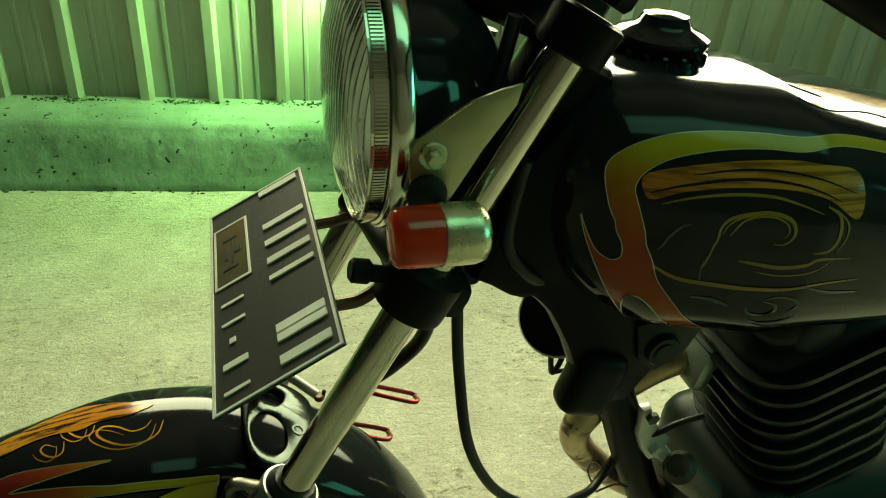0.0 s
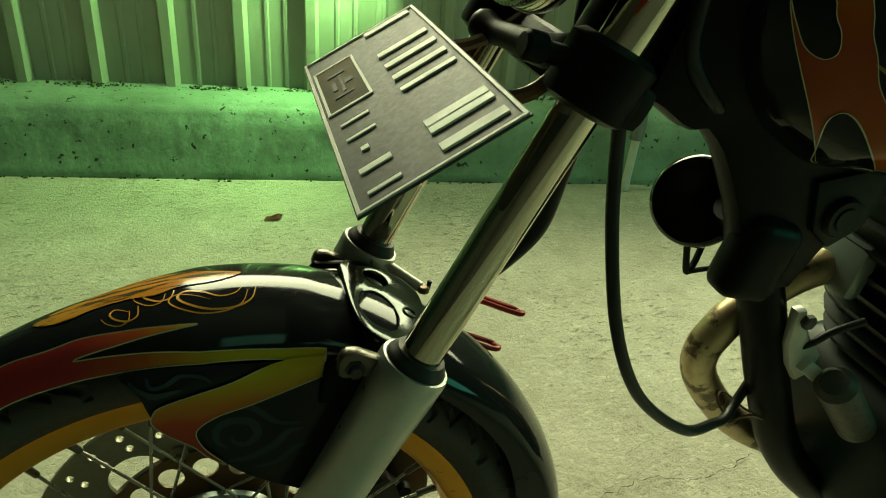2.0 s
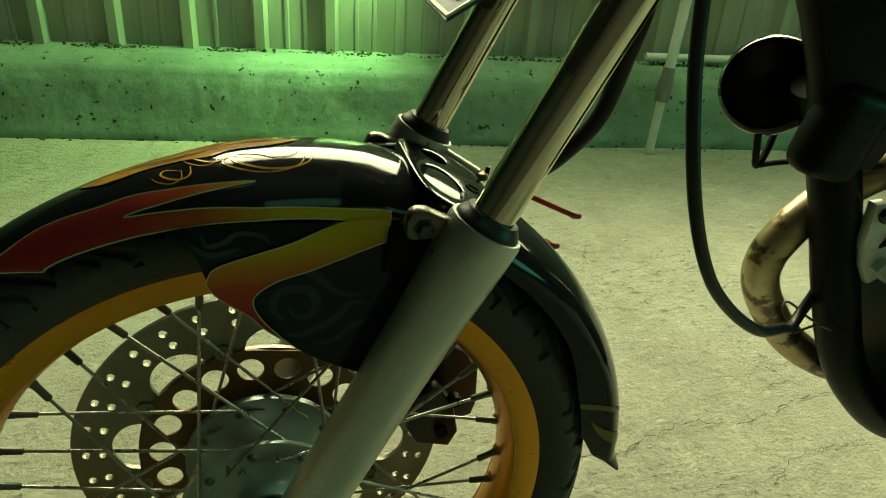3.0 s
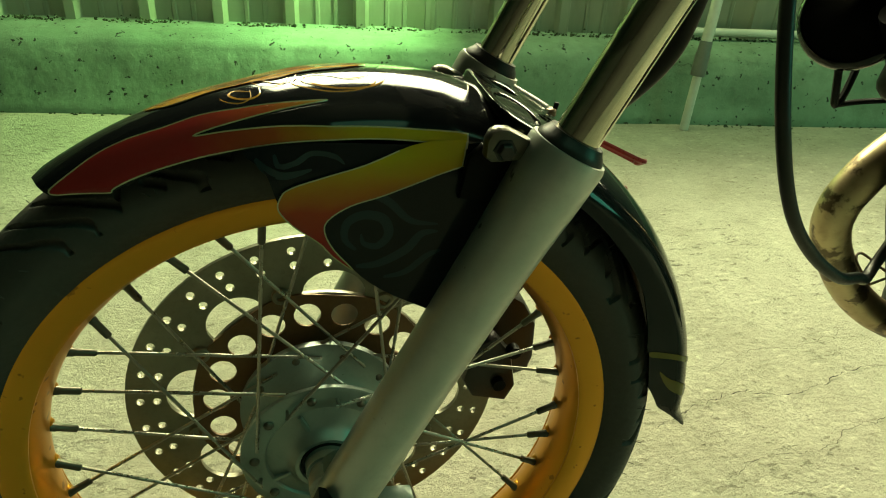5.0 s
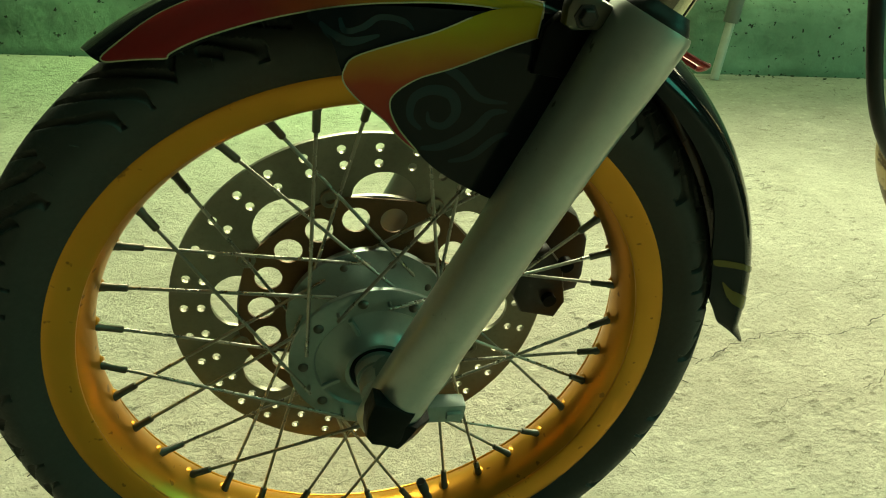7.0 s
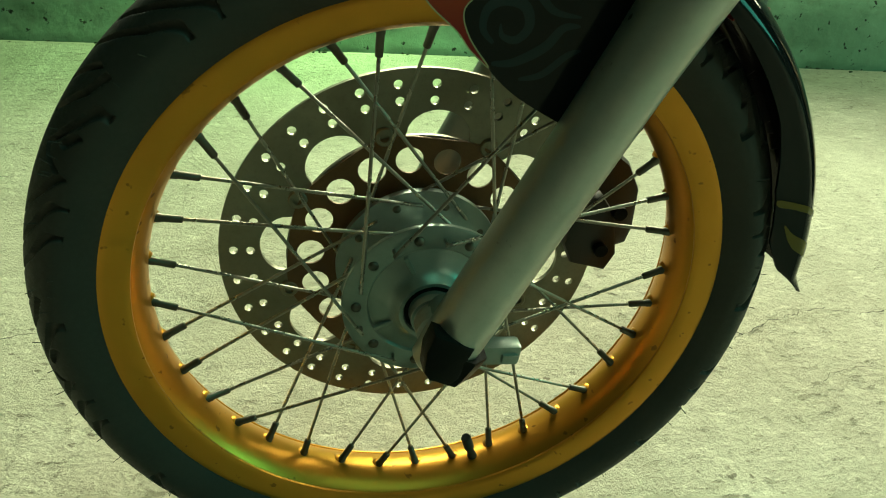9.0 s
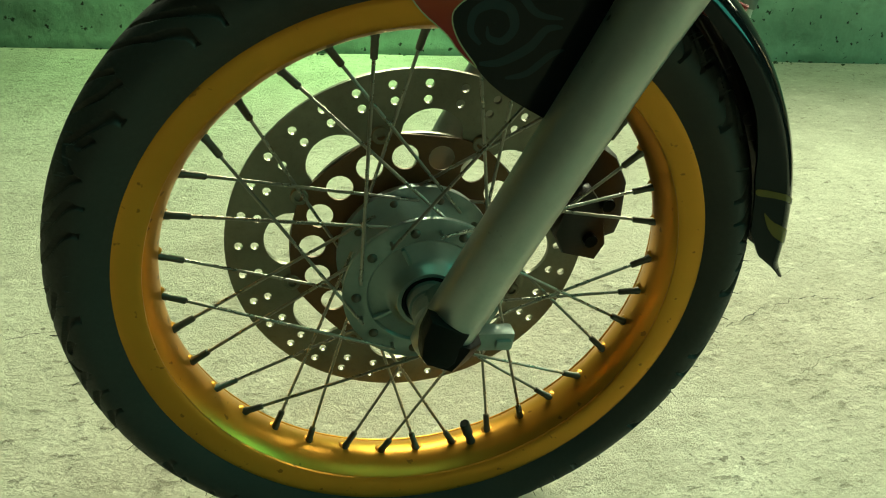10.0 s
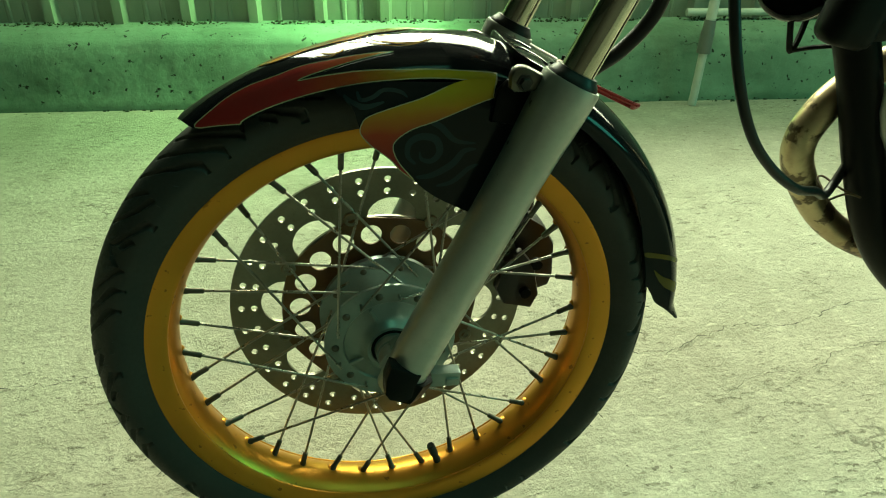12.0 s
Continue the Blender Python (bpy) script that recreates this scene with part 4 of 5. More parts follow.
BR = pose(0.122, 0, 0.5372, 0, 26, 0)
bm = flat_plate([(-0.0265, 0.020), (-0.0260, -0.025), (-0.0190, -0.048), (0.0, -0.054), (0.0200, -0.036), (0.0340, -0.012), (0.0410, 0.018), (0.0360, 0.038), (0.0140, 0.050), (-0.0120, 0.048), (-0.0250, 0.036)],
                [oval(-0.0040, -0.0160, 0.0155, 0.0230), oval(0.0030, 0.0300, 0.0100, 0.0090)], -0.0030, 0.0030, 0.0018)
bm.transform(BR)
brace = part("fork_brace", bm, "brace", bike, "polished dark brace with oval windows over the fender", smooth=35)
part("brace_rib", rod((0.142, 0.068, 0.5260), (0.168, 0.048, 0.5135), 0.0046, 12, 0.0015), "bare_alloy", brace, "pale raised rib")
part("brace_bolt", lathe([(0, 0.0), (0, 0.0048), (0.004, 0.0046), (0.005, 0.0036), (0.005, 0.0)], 14, (0.1690, 0.045, 0.5120), "Z"), "carrier", brace, "rusty bolt")
part("brace_stud", rod((0.172, 0.046, 0.511), (0.174, 0.046, 0.521), 0.0019, 10, 0.0005), "black", brace)
emblem_ring = lathe([(0.003, 0.0040), (0.003, 0.0062), (0.0040, 0.0058), (0.0040, 0.0044)], 20, (0.0230, -0.0070, 0), "Z", close=True)
emblem_ring.transform(BR)
part("brace_emblem", emblem_ring, "brace", brace)

# red loop hooks behind the brace
for (x, y, z), wd in (((0.2735, 0.086, 0.452), 0.014), ((0.2345, 0.043, 0.450), 0.014)):
    e = Vector((x, y, z))
    back = Vector((-0.060, 0, 0.029))
    side = Vector((-0.10, 1.0, -0.25)).normalized() * wd
    part("red_hook", tube([e + back + side * 0.6, e + side * 0.9, e + side * 0.55 + Vector((0.006, 0, -0.004)), e - side * 0.35 + Vector((0.004, 0, 0)), e - side * 0.7 + back * 0.12, e - side * 0.6 + back], 0.0024, 8, smooth=6), "red", bike, "red anodised wire loop")

# ---- painting on curved surfaces ----
def decal(name, outline, place, material, parent, cell, stroke=0.0, stroke_mat="gold_line", n=8, lift=0.0007):
    """A painted shape: outline in the surface's own two parameters, laid on it by place(u, v, lift)."""
    bm, ol = sheet_of(outline, cell, lambda u, w: place(u, w, lift), n)
    ob = part(name, bm, material, parent, smooth=60)
    if stroke:
        stripe([place(u, w, lift + 0.0004) for u, w in ol + ol[:1]], [place(u, w, lift + 0.02) for u, w in ol + ol[:1]], stroke, stroke_mat, ob)
    return ob


def stripe(line, above, width, material, parent, taper=False):
    bm = bmesh.new()
    rows = []
    for i, p in enumerate(line):
        d = (line[min(i + 1, len(line) - 1)] - line[max(i - 1, 0)]).normalized()
        n = (above[i] - p).normalized().cross(d).normalized()
        w = width * 0.5 * (math.sin(math.pi * (0.06 + 0.94 * i / len(line))) ** 0.7 if taper else 1)
        rows.append([bm.verts.new(p + n * w), bm.verts.new(p - n * w)])
    grid_faces(bm, rows)
    return part("pinstripe", bm, material, parent, smooth=60)


def on_fender(deg, s, lift):
    return fender_point(deg, s, lift)


def on_panel(x, z, lift):
    return Vector((x, -flank(x, z) - lift, z))


# ---- headlight ----
LZ = 0.835
prof = [(0.170, 0.0), (0.1705, 0.02), (0.173, 0.045), (0.178, 0.066), (0.186, 0.081), (0.192, 0.0845)]
headlight = part("headlight", lathe([(0.198, 0.088), (0.203, 0.089), (0.207, 0.083), (0.214, 0.079), (0.232, 0.074), (0.250, 0.066), (0.272, 0.050), (0.288, 0.030), (0.293, 0.0)], 64, (0, 0, LZ), "X"), "black_gloss", bike, "round headlight with black shell and chrome ring")
part("headlight_ring", lathe([(0.1955, 0.0835), (0.1955, 0.0885), (0.1975, 0.0912), (0.2005, 0.0925), (0.2070, 0.0920), (0.2095, 0.0900), (0.2060, 0.0860), (0.2010, 0.0840)], 72, (0, 0, LZ), "X", close=True), "ring", headlight, "chrome ring")
lens = part("lens", lathe(prof + [(0.195, 0.0845), (0.189, 0.079), (0.181, 0.064), (0.176, 0.044), (0.1735, 0.02), (0.173, 0.0)], 64, (0, 0, LZ), "X"), "glass", headlight, "clear fluted glass lens")
lens.visible_shadow = False
part("reflector", lathe([(0.194, 0.084), (0.205, 0.078), (0.225, 0.062), (0.240, 0.038), (0.246, 0.012), (0.246, 0.0)], 64, (0, 0, LZ), "X"), "reflector", headlight)
bm = bmesh.new()
for k in range(-13, 14):
    y = k * 0.006
    if abs(y) < 0.078:
        h = math.sqrt(0.080 ** 2 - y * y)
        line = [(0.1705 + 0.0145 * ((y * y + z * z) / 0.080 ** 2) ** 1.5 + 0.0022, y, LZ + z) for z in np.linspace(-h, h, 14)]
        tube(line, 0.0016, 6, bm, smooth=1)
fl = part("lens_flute", bm, "glass", lens)
fl.visible_shadow = False
# knurled bezel teeth inside the ring
bm = bmesh.new()
for k in range(240):
    a = 2 * math.pi * k / 240
    c = Vector((0.1905, 0.0868 * math.cos(a), LZ + 0.0868 * math.sin(a)))
    box((0.0075, 0.0028, 0.0013), Matrix.Translation(c) @ Matrix.Rotation(a, 4, "X"), bm=bm)
lathe([(0.1850, 0.0838), (0.1850, 0.0858), (0.1955, 0.0862), (0.1955, 0.0838)], 72, (0, 0, LZ), "X", close=True, bm=bm)
part("bezel", bm, "ring", headlight, "knurled metal bezel", smooth=0)

for sg in (-1, 1):
    ol = [(0.2075, 0.806), (0.2068, 0.834), (0.2085, 0.839), (0.213, 0.8425), (0.241, 0.8625), (0.258, 0.869), (0.270, 0.872), (0.268, 0.860), (0.250, 0.832), (0.236, 0.806), (0.226, 0.789), (0.214, 0.789)]
    hb = part("headlight_bracket", slab(ol, sg * 0.0925, sg * 0.0890, 0.0008), "bracket", bike, "zinc-plated headlight bracket")
    part("headlight_bolt", lathe([(0, 0.0), (0, 0.0078), (sg * 0.002, 0.0086), (sg * 0.0035, 0.0078), (sg * 0.0035, 0.0052), (sg * 0.009, 0.0050), (sg * 0.0102, 0.0042), (sg * 0.0102, 0.0)], 24, (0.2195, sg * 0.0925, 0.8310), "Y"), "brushed", hb, "polished bolt with cup washer")
    part("grommet", lathe([(0, 0.0), (0, 0.0125), (sg * 0.003, 0.0125), (sg * 0.004, 0.010), (sg * 0.004, 0.0)], 24, (0.2175, sg * 0.0925, 0.806), "Y"), "hose", hb)
    # indicator on a short stalk
    c = Vector((0.0, sg * 0.128, 0.7990))
    ind = part("indicator", lathe([(0.2165, 0.0), (0.2165, 0.0177), (0.2180, 0.0182), (0.236, 0.0180), (0.2410, 0.0165), (0.2435, 0.013), (0.2440, 0.0)], 48, c, "X"), "brushed", bike, "round indicator with brushed alloy body and amber lens")
    part("indicator_lens", lathe([(0.1880, 0.0), (0.1882, 0.0110), (0.1893, 0.0150), (0.1920, 0.0170), (0.2000, 0.0177), (0.2160, 0.0179), (0.2160, 0.0160), (0.2000, 0.0158), (0.1935, 0.0152), (0.1912, 0.0132), (0.1903, 0.0100), (0.1901, 0.0)], 48, c, "X"), "amber", ind, "amber ribbed lens")
    bm = bmesh.new()
    for k in range(-4, 5):
        zz = k * 0.003
        box((0.0012, 0.014, 0.0010), pose(0.1935, c.y, c.z + zz), bm=bm)
    part("lens_rib", bm, "amber", ind)
    part("indicator_bowl", lathe([(0.2155, 0.0155), (0.206, 0.013), (0.203, 0.008), (0.203, 0.0)], 32, c, "X"), "red", ind)
    part("indicator_stalk", rod((0.230, sg * 0.066, 0.789), (0.231, sg * 0.112, 0.795), 0.0065, 16), "hose", ind)

# ---- plate ----
PO = Vector((0.1655, 0.119, 0.7200))
PU = Vector((0.0005, -0.2390, 0.0005))
PV = Vector((-0.0805, 0.0060, -0.0500))
PK = Vector((-0.0016, -0.0042, -0.0019))  # one corner is bent
PN = PU.cross(PV).normalized()
if PN.z < 0:
    PN = -PN


def on_plate(u, v, h=0.0):
    return PO + PU * u + PV * v + PK * (u * v) + PN * h


def plate_bar(u0, u1, v0, v1, h0, h1, bm, tilt=0.0):
    vs = [[on_plate(u + tilt * (v - v0), v, h) for u, v in ((u0, v0), (u1, v0), (u1, v1), (u0, v1))] for h in (h0, h1)]
    lo, hi = [bm.verts.new(p) for p in vs[0]], [bm.verts.new(p) for p in vs[1]]
    bm.faces.new(hi)
    bm.faces.new(lo[::-1])
    for i in range(4):
        bm.faces.new([lo[i], lo[(i + 1) % 4], hi[(i + 1) % 4], hi[i]])
    return bm


plate_thing = part("licence_plate", plate_bar(0, 1, 0, 1, -0.0012, 0.0, bmesh.new()), "plate", bike, "dark grey embossed licence plate with white border", smooth=0)
bm = bmesh.new()
for u0, u1, v0, v1 in ((0.006, 0.994, 0.010, 0.030), (0.006, 0.994, 0.970, 0.990), (0.004, 0.012, 0.010, 0.990), (0.988, 0.996, 0.010, 0.990)):
    plate_bar(u0, u1, v0, v1, 0.0, 0.0012, bm)
part("plate_border", bm, "white", plate_thing, smooth=0)
for u, wd in ((0.040, 0.034), (0.265, 0.030), (0.365, 0.030), (0.465, 0.030), (0.558, 0.022), (0.800, 0.034), (0.840, 0.030), (0.930, 0.034)):
    part("plate_bar", plate_bar(u - wd * 0.5, u + wd * 0.5, 0.07, 0.46, 0.0, 0.0014, bmesh.new()), "white", plate_thing, smooth=0)
for u, wd in ((0.562, 0.012), (0.656, 0.012), (0.835, 0.024), (0.937, 0.012)):
    part("plate_bar", plate_bar(u - wd * 0.5, u + wd * 0.5, 0.70, 0.90, 0.0, 0.0010, bmesh.new()), "white", plate_thing, smooth=0)
part("plate_dot", plate_bar(0.727, 0.747, 0.79, 0.84, 0.0, 0.0010, bmesh.new()), "white", plate_thing, smooth=0)
bm = bmesh.new()
for u0, u1, v0, v1 in ((0.122, 0.470, 0.615, 0.635), (0.122, 0.470, 0.93, 0.95), (0.122, 0.132, 0.615, 0.95), (0.460, 0.470, 0.615, 0.95)):
    plate_bar(u0, u1, v0, v1, 0.0, 0.0010, bm)
part("emblem_frame", bm, "white", plate_thing, smooth=0)
part("emblem", plate_bar(0.132, 0.460, 0.635, 0.93, 0.0, 0.0006, bmesh.new()), "moss_gold", plate_thing, "worn brownish emblem panel", smooth=0)
bm = bmesh.new()
for u0, u1, v0, v1 in ((0.205, 0.218, 0.72, 0.86), (0.375, 0.388, 0.72, 0.86), (0.230, 0.360, 0.765, 0.785), (0.280, 0.310, 0.69, 0.75), (0.265, 0.330, 0.82, 0.85)):
    plate_bar(u0, u1, v0, v1, 0.0006, 0.0011, bm)
part("emblem_mark", bm, "plate", plate_thing, smooth=0)
for u in (0.34, 0.78):
    a = on_plate(u, 0.10, -0.0085)
    part("plate_strap", tube([a + Vector((-0.03, 0, -0.018)), a, a + Vector((0.022, 0, 0.004)), Vector((0.205, a.y * 0.9, 0.722)), Vector((0.222, a.y * 0.85, 0.735))], 0.0045, 8, smooth=5), "carrier", plate_thing, "brown steel strap")

# ---- yoke hardware, cables and hoses ----
bm = rod((0.176, -0.072, 0.741), (0.190, -0.072, 0.738), 0.0085, 18, 0.002)
rod((0.186, -0.072, 0.738), (0.212, -0.072, 0.732), 0.0060, 18, 0.001, bm=bm)
part("pinch_bolt", bm, "black", bike)
part("light_mount", tube([(0.198, 0.054, 0.7215), (0.2005, 0.042, 0.7205), (0.205, 0.020, 0.7220), (0.215, -0.030, 0.7250), (0.222, -0.060, 0.7350)], lambda k: 0.0100 + 0.0018 * math.sin(k * 9 + 0.6), 12, smooth=6), "black", bike, "black rubber light mount")
part("clutch_cable", tube([(0.275, -0.055, 0.90), (0.2565, -0.0501, 0.761), (0.2634, -0.0371, 0.7032), (0.2678, -0.0344, 0.6649), (0.2721, -0.0420, 0.6107), (0.2819, -0.0590, 0.5403), (0.3085, -0.0600, 0.4812), (0.3430, -0.0557, 0.4409), (0.3834, -0.0502, 0.4114), (0.4254, -0.0317, 0.3945), (0.4534, -0.0144, 0.3790), (0.4757, 0.0006, 0.3813), (0.492, 0.008, 0.402), (0.504, 0.012, 0.435)], 0.0048, 14, smooth=8), "hose", bike, "thick black sheathed cable hanging in a loop")
part("cable_tie", tube([(0.462, -0.014, 0.372), (0.458, 0.004, 0.385), (0.470, 0.012, 0.387), (0.484, -0.004, 0.378), (0.500, -0.016, 0.372), (0.485, -0.012, 0.376), (0.462, -0.014, 0.372)], 0.0012, 6, smooth=5), "carrier", bike, "twisted wire tie")
part("brake_hose", tube([(0.300, 0.055, 0.86), (0.275, 0.055, 0.74), (0.2843, 0.0525, 0.6568), (0.2780, 0.0579, 0.5990), (0.2700, 0.0654, 0.5512), (0.2440, 0.0725, 0.5147), (0.2046, 0.0680, 0.4903), (0.165, 0.075, 0.43), (0.160, 0.070, 0.35)], 0.0075, 14, smooth=8), "hose", bike, "black brake hose bowed behind the fork")
for k, (y, dx) in enumerate(((-0.032, 0), (-0.010, 0.014), (-0.022, 0.006), (-0.045, -0.004), (0.004, 0.024))):
    part("wiring", tube([(0.305 + dx, y, 0.80), (0.300 + dx, y, 0.735), (0.325 + dx, y, 0.700), (0.365 + dx, y * 0.6, 0.675), (0.41, y * 0.5, 0.63)], 0.0055 + 0.001 * (k % 3), 10, smooth=6), "hose", bike)

# frame neck, gussets and down tube
ol = [(0.2745, 0.7000), (0.2880, 0.6930), (0.3050, 0.6815), (0.3160, 0.6775), (0.3250, 0.6780), (0.3330, 0.6710), (0.3420, 0.6610), (0.3520, 0.6450), (0.3660, 0.6200), (0.3770, 0.5950), (0.3820, 0.5750), (0.4100, 0.545), (0.440, 0.545), (0.470, 0.600), (0.47, 0.66), (0.44, 0.75), (0.37, 0.800), (0.330, 0.830), (0.30, 0.79)]
part("frame_neck", slab(ol, -0.046, -0.020, 0.008), "black_metal", bike, "black frame neck and gussets")
part("down_tube", tube([(0.408, 0, 0.60), (0.438, 0, 0.552), (0.470, 0, 0.485), (0.502, 0, 0.410), (0.545, 0, 0.325), (0.597, 0, 0.262), (0.66, 0, 0.215), (0.74, 0, 0.198), (0.90, 0, 0.192)], 0.0205, 18, smooth=6), "black_metal", bike, "black frame down tube")
part("regulator", box((0.050, 0.034, 0.068), pose(0.3975, -0.042, 0.577, 0, 14, 0), 0.016, seg=4), "black", bike, "black rounded electrical box on the down tube")
# horn
hm = pose(0.402, 0.040, 0.582) @ pose(0, 0, 0, 0, 0, 36) @ pose(0, 0, 0, 0, 24, 0) @ Matrix.Scale(0.88, 4)
bm = lathe([(-0.020, 0.0), (-0.020, 0.010), (-0.0175, 0.014), (-0.016, 0.034), (-0.013, 0.041), (-0.008, 0.0425), (0.006, 0.0415), (0.012, 0.034), (0.020, 0.022), (0.030, 0.019), (0.031, 0.0)], 40, (0, 0, 0), "X")
bm.transform(hm)
horn = part("horn", bm, "black_metal", bike, "round black horn")
bm = bmesh.new()
tube([(0.397, 0.035, 0.552), (0.399, 0.031, 0.530), (0.402, 0.030, 0.519), (0.409, 0.032, 0.528), (0.420, 0.040, 0.552)], 0.0030, 8, bm, smooth=5)
tube([(0.402, 0.030, 0.519), (0.425, 0.028, 0.522), (0.46, 0.026, 0.523)], 0.0024, 8, bm, smooth=4)
part("horn_terminal", bm, "hose", horn)
bm = lathe([(-0.014, 0.0385), (-0.0165, 0.040), (-0.013, 0.0435), (-0.006, 0.0445), (-0.003, 0.043), (-0.008, 0.0415)], 48, (0, 0, 0), "X", close=True)
bm.transform(hm)
part("horn_rim", bm, "black_gloss", horn)

# ---- exhaust ----
part("exhaust_pipe", tube([(0.590, 0.036, 0.512), (0.5394, 0.0355, 0.5039), (0.4998, 0.034, 0.4858), (0.4700, 0.033, 0.4630), (0.4560, 0.034, 0.4420), (0.4515, 0.037, 0.4230), (0.4575, 0.042, 0.3960), (0.4810, 0.048, 0.3600), (0.5250, 0.052, 0.3110), (0.5740, 0.048, 0.2770), (0.64, 0.045, 0.252), (0.76, 0.042, 0.230), (0.95, 0.040, 0.222)], 0.0172, 28, smooth=8), "exhaust", bike, "curved exhaust pipe, tan and scorched, bright on top")
bm = box((0.020, 0.075, 0.058), pose(0.566, 0.035, 0.520, 0, 10, 0), 0.008)
part("exhaust_flange", bm, "alloy", bike)

# ---- engine ----
eng = part("engine", box((0.34, 0.21, 0.17), pose(0.775, 0.0, 0.325, 0, -4, 0), 0.045, seg=4), "engine", bike, "black air-cooled engine with stacked cooling fins")
part("cylinder", box((0.158, 0.158, 0.26), pose(0.668, 0, 0.515, 0, -24, 0), 0.045, seg=4), "engine", eng)
for k in range(8):
    z = 0.420 + 0.026 * k
    x = 0.664 - 0.40 * (z - 0.515)
    w = 0.172 if k < 5 else 0.186
    fin = box((0.172, w, 0.0060))
    up = [e for e in fin.edges if abs(e.verts[0].co.z - e.verts[1].co.z) > 0.001]
    bmesh.ops.bevel(fin, geom=up, offset=0.05, segments=6, affect="EDGES", profile=0.5)
    fin.transform(pose(x, 0, z, 0, -24, 0))
    part("cooling_fin", fin, "engine", eng, smooth=30)
part("cylinder_head", box((0.150, 0.150, 0.052), pose(0.622, 0, 0.645, 0, -24, 0), 0.03, seg=4), "engine", eng)
part("head_cap", lathe([(-0.078, 0.0), (-0.078, 0.020), (-0.074, 0.026), (-0.060, 0.027), (-0.060, 0.0)], 32, (0.600, 0, 0.625), "Y"), "engine", eng)
bm = lathe([(-0.128, 0.0), (-0.128, 0.055), (-0.124, 0.072), (-0.108, 0.082), (-0.09, 0.084), (-0.09, 0.0)], 48, (0.78, 0, 0.305), "Y")
part("engine_cover", bm, "engine", eng)
part("starter_motor", rod((0.520, -0.052, 0.445), (0.590, -0.040, 0.368), 0.0180, 28, 0.006), "starter", bike, "grey alloy starter motor")
part("carburettor_bracket", slab([(0.425, 0.640), (0.500, 0.652), (0.480, 0.600), (0.455, 0.585), (0.436, 0.60)], -0.05, -0.046, 0.001), "engine", bike)
part("ignition_coil", lathe([(-0.057, 0.0), (-0.057, 0.009), (-0.0555, 0.010), (-0.0555, 0.0145), (-0.053, 0.0165), (-0.030, 0.018), (-0.028, 0.0)], 28, (0.456, 0, 0.611), "Y"), "engine", bike, "black ignition coil cap")
em = part("engine_mount", slab([(0.478, 0.507), (0.488, 0.508), (0.501, 0.480), (0.523, 0.456), (0.520, 0.436), (0.505, 0.428), (0.492, 0.445), (0.481, 0.470)], -0.028, -0.016, 0.004), "bare_alloy", bike, "bright alloy engine mount")
part("mount_lug", box((0.026, 0.018, 0.014), pose(0.512, -0.027, 0.444, 0, 38, 0), 0.003), "bare_alloy", em)
part("mount_bolt", lathe([(0, 0.0), (0, 0.007), (-0.005, 0.007), (-0.006, 0.005), (-0.006, 0.0)], 6, (0.489, -0.0285, 0.498), "Y"), "starter", em, smooth=20)
part("breather_hose", tube([(0.480, -0.004, 0.446), (0.500, -0.026, 0.468), (0.518, -0.033, 0.486), (0.545, -0.036, 0.496)], 0.0034, 10, smooth=6), "hose", bike, "thin black breather hose")

# ---- tank ----
TX = [0.318, 0.325, 0.340, 0.365, 0.41, 0.50, 0.62, 0.75, 0.86, 0.90]
TW = [0.030, 0.048, 0.066, 0.084, 0.102, 0.122, 0.126, 0.110, 0.080, 0.055]
TT = [0.800, 0.824, 0.838, 0.847, 0.852, 0.8475, 0.822, 0.790, 0.755, 0.730]
TB = [0.775, 0.738, 0.702, 0.675, 0.650, 0.638, 0.640, 0.655, 0.690, 0.710]
TXS = np.linspace(TX[0], TX[-1], 200)


def soft(vals):
    v = np.interp(TXS, TX, vals)
    k = np.hanning(9)
    return np.convolve(np.pad(v, 4, mode="edge"), k / k.sum(), "valid")


TWS, TTS, TBS = soft(TW), soft(TT), soft(TB)


def tank_point(x, f, lift=0.0):
    """f: 0 on the crest, 1 at the bottom of the near side, negative on the far side."""
    w, zt, zb = (float(np.interp(x, TXS, v)) for v in (TWS, TTS, TBS))
    a = abs(f) * math.pi
    e = 0.74
    c, s = math.cos(a), math.sin(a)
    zm = zb + 0.52 * (zt - zb)
    up = (zt - zm) if c >= 0 else (zm - zb)
    y = (w + lift) * abs(s) ** e
    z = zm + math.copysign((up + lift) * abs(c) ** (e if c > 0 else 0.62), c)
    return Vector((x - lift * max(0, 1 - (x - TX[0]) / 0.03), -y if f >= 0 else y, z))


bm = bmesh.new()
fs = np.linspace(-1, 1, 97)[:-1]
xs = list(TX[0] + (TX[-1] - TX[0]) * (np.linspace(0, 1, 90) ** 1.35))
rows = [[bm.verts.new(tank_point(x, f)) for f in fs] for x in xs]
grid_faces(bm, rows, False, True)
bm.faces.new(rows[0])
bm.faces.new(rows[-1])
tank = part("fuel_tank", bm, "black_gloss", bike, "glossy black fuel tank with airbrushed flames", smooth=70)
CX = 0.432
cap = part("fuel_cap", lathe([(0.843, 0.0), (0.843, 0.036), (0.849, 0.038), (0.852, 0.0345), (0.866, 0.0345), (0.870, 0.0365), (0.874, 0.036), (0.877, 0.030), (0.880, 0.022), (0.883, 0.020), (0.888, 0.017), (0.890, 0.008), (0.890, 0.0)], 48, (CX, 0.030, -0.010), "Z"), "black_gloss", bike, "black stepped screw fuel cap")
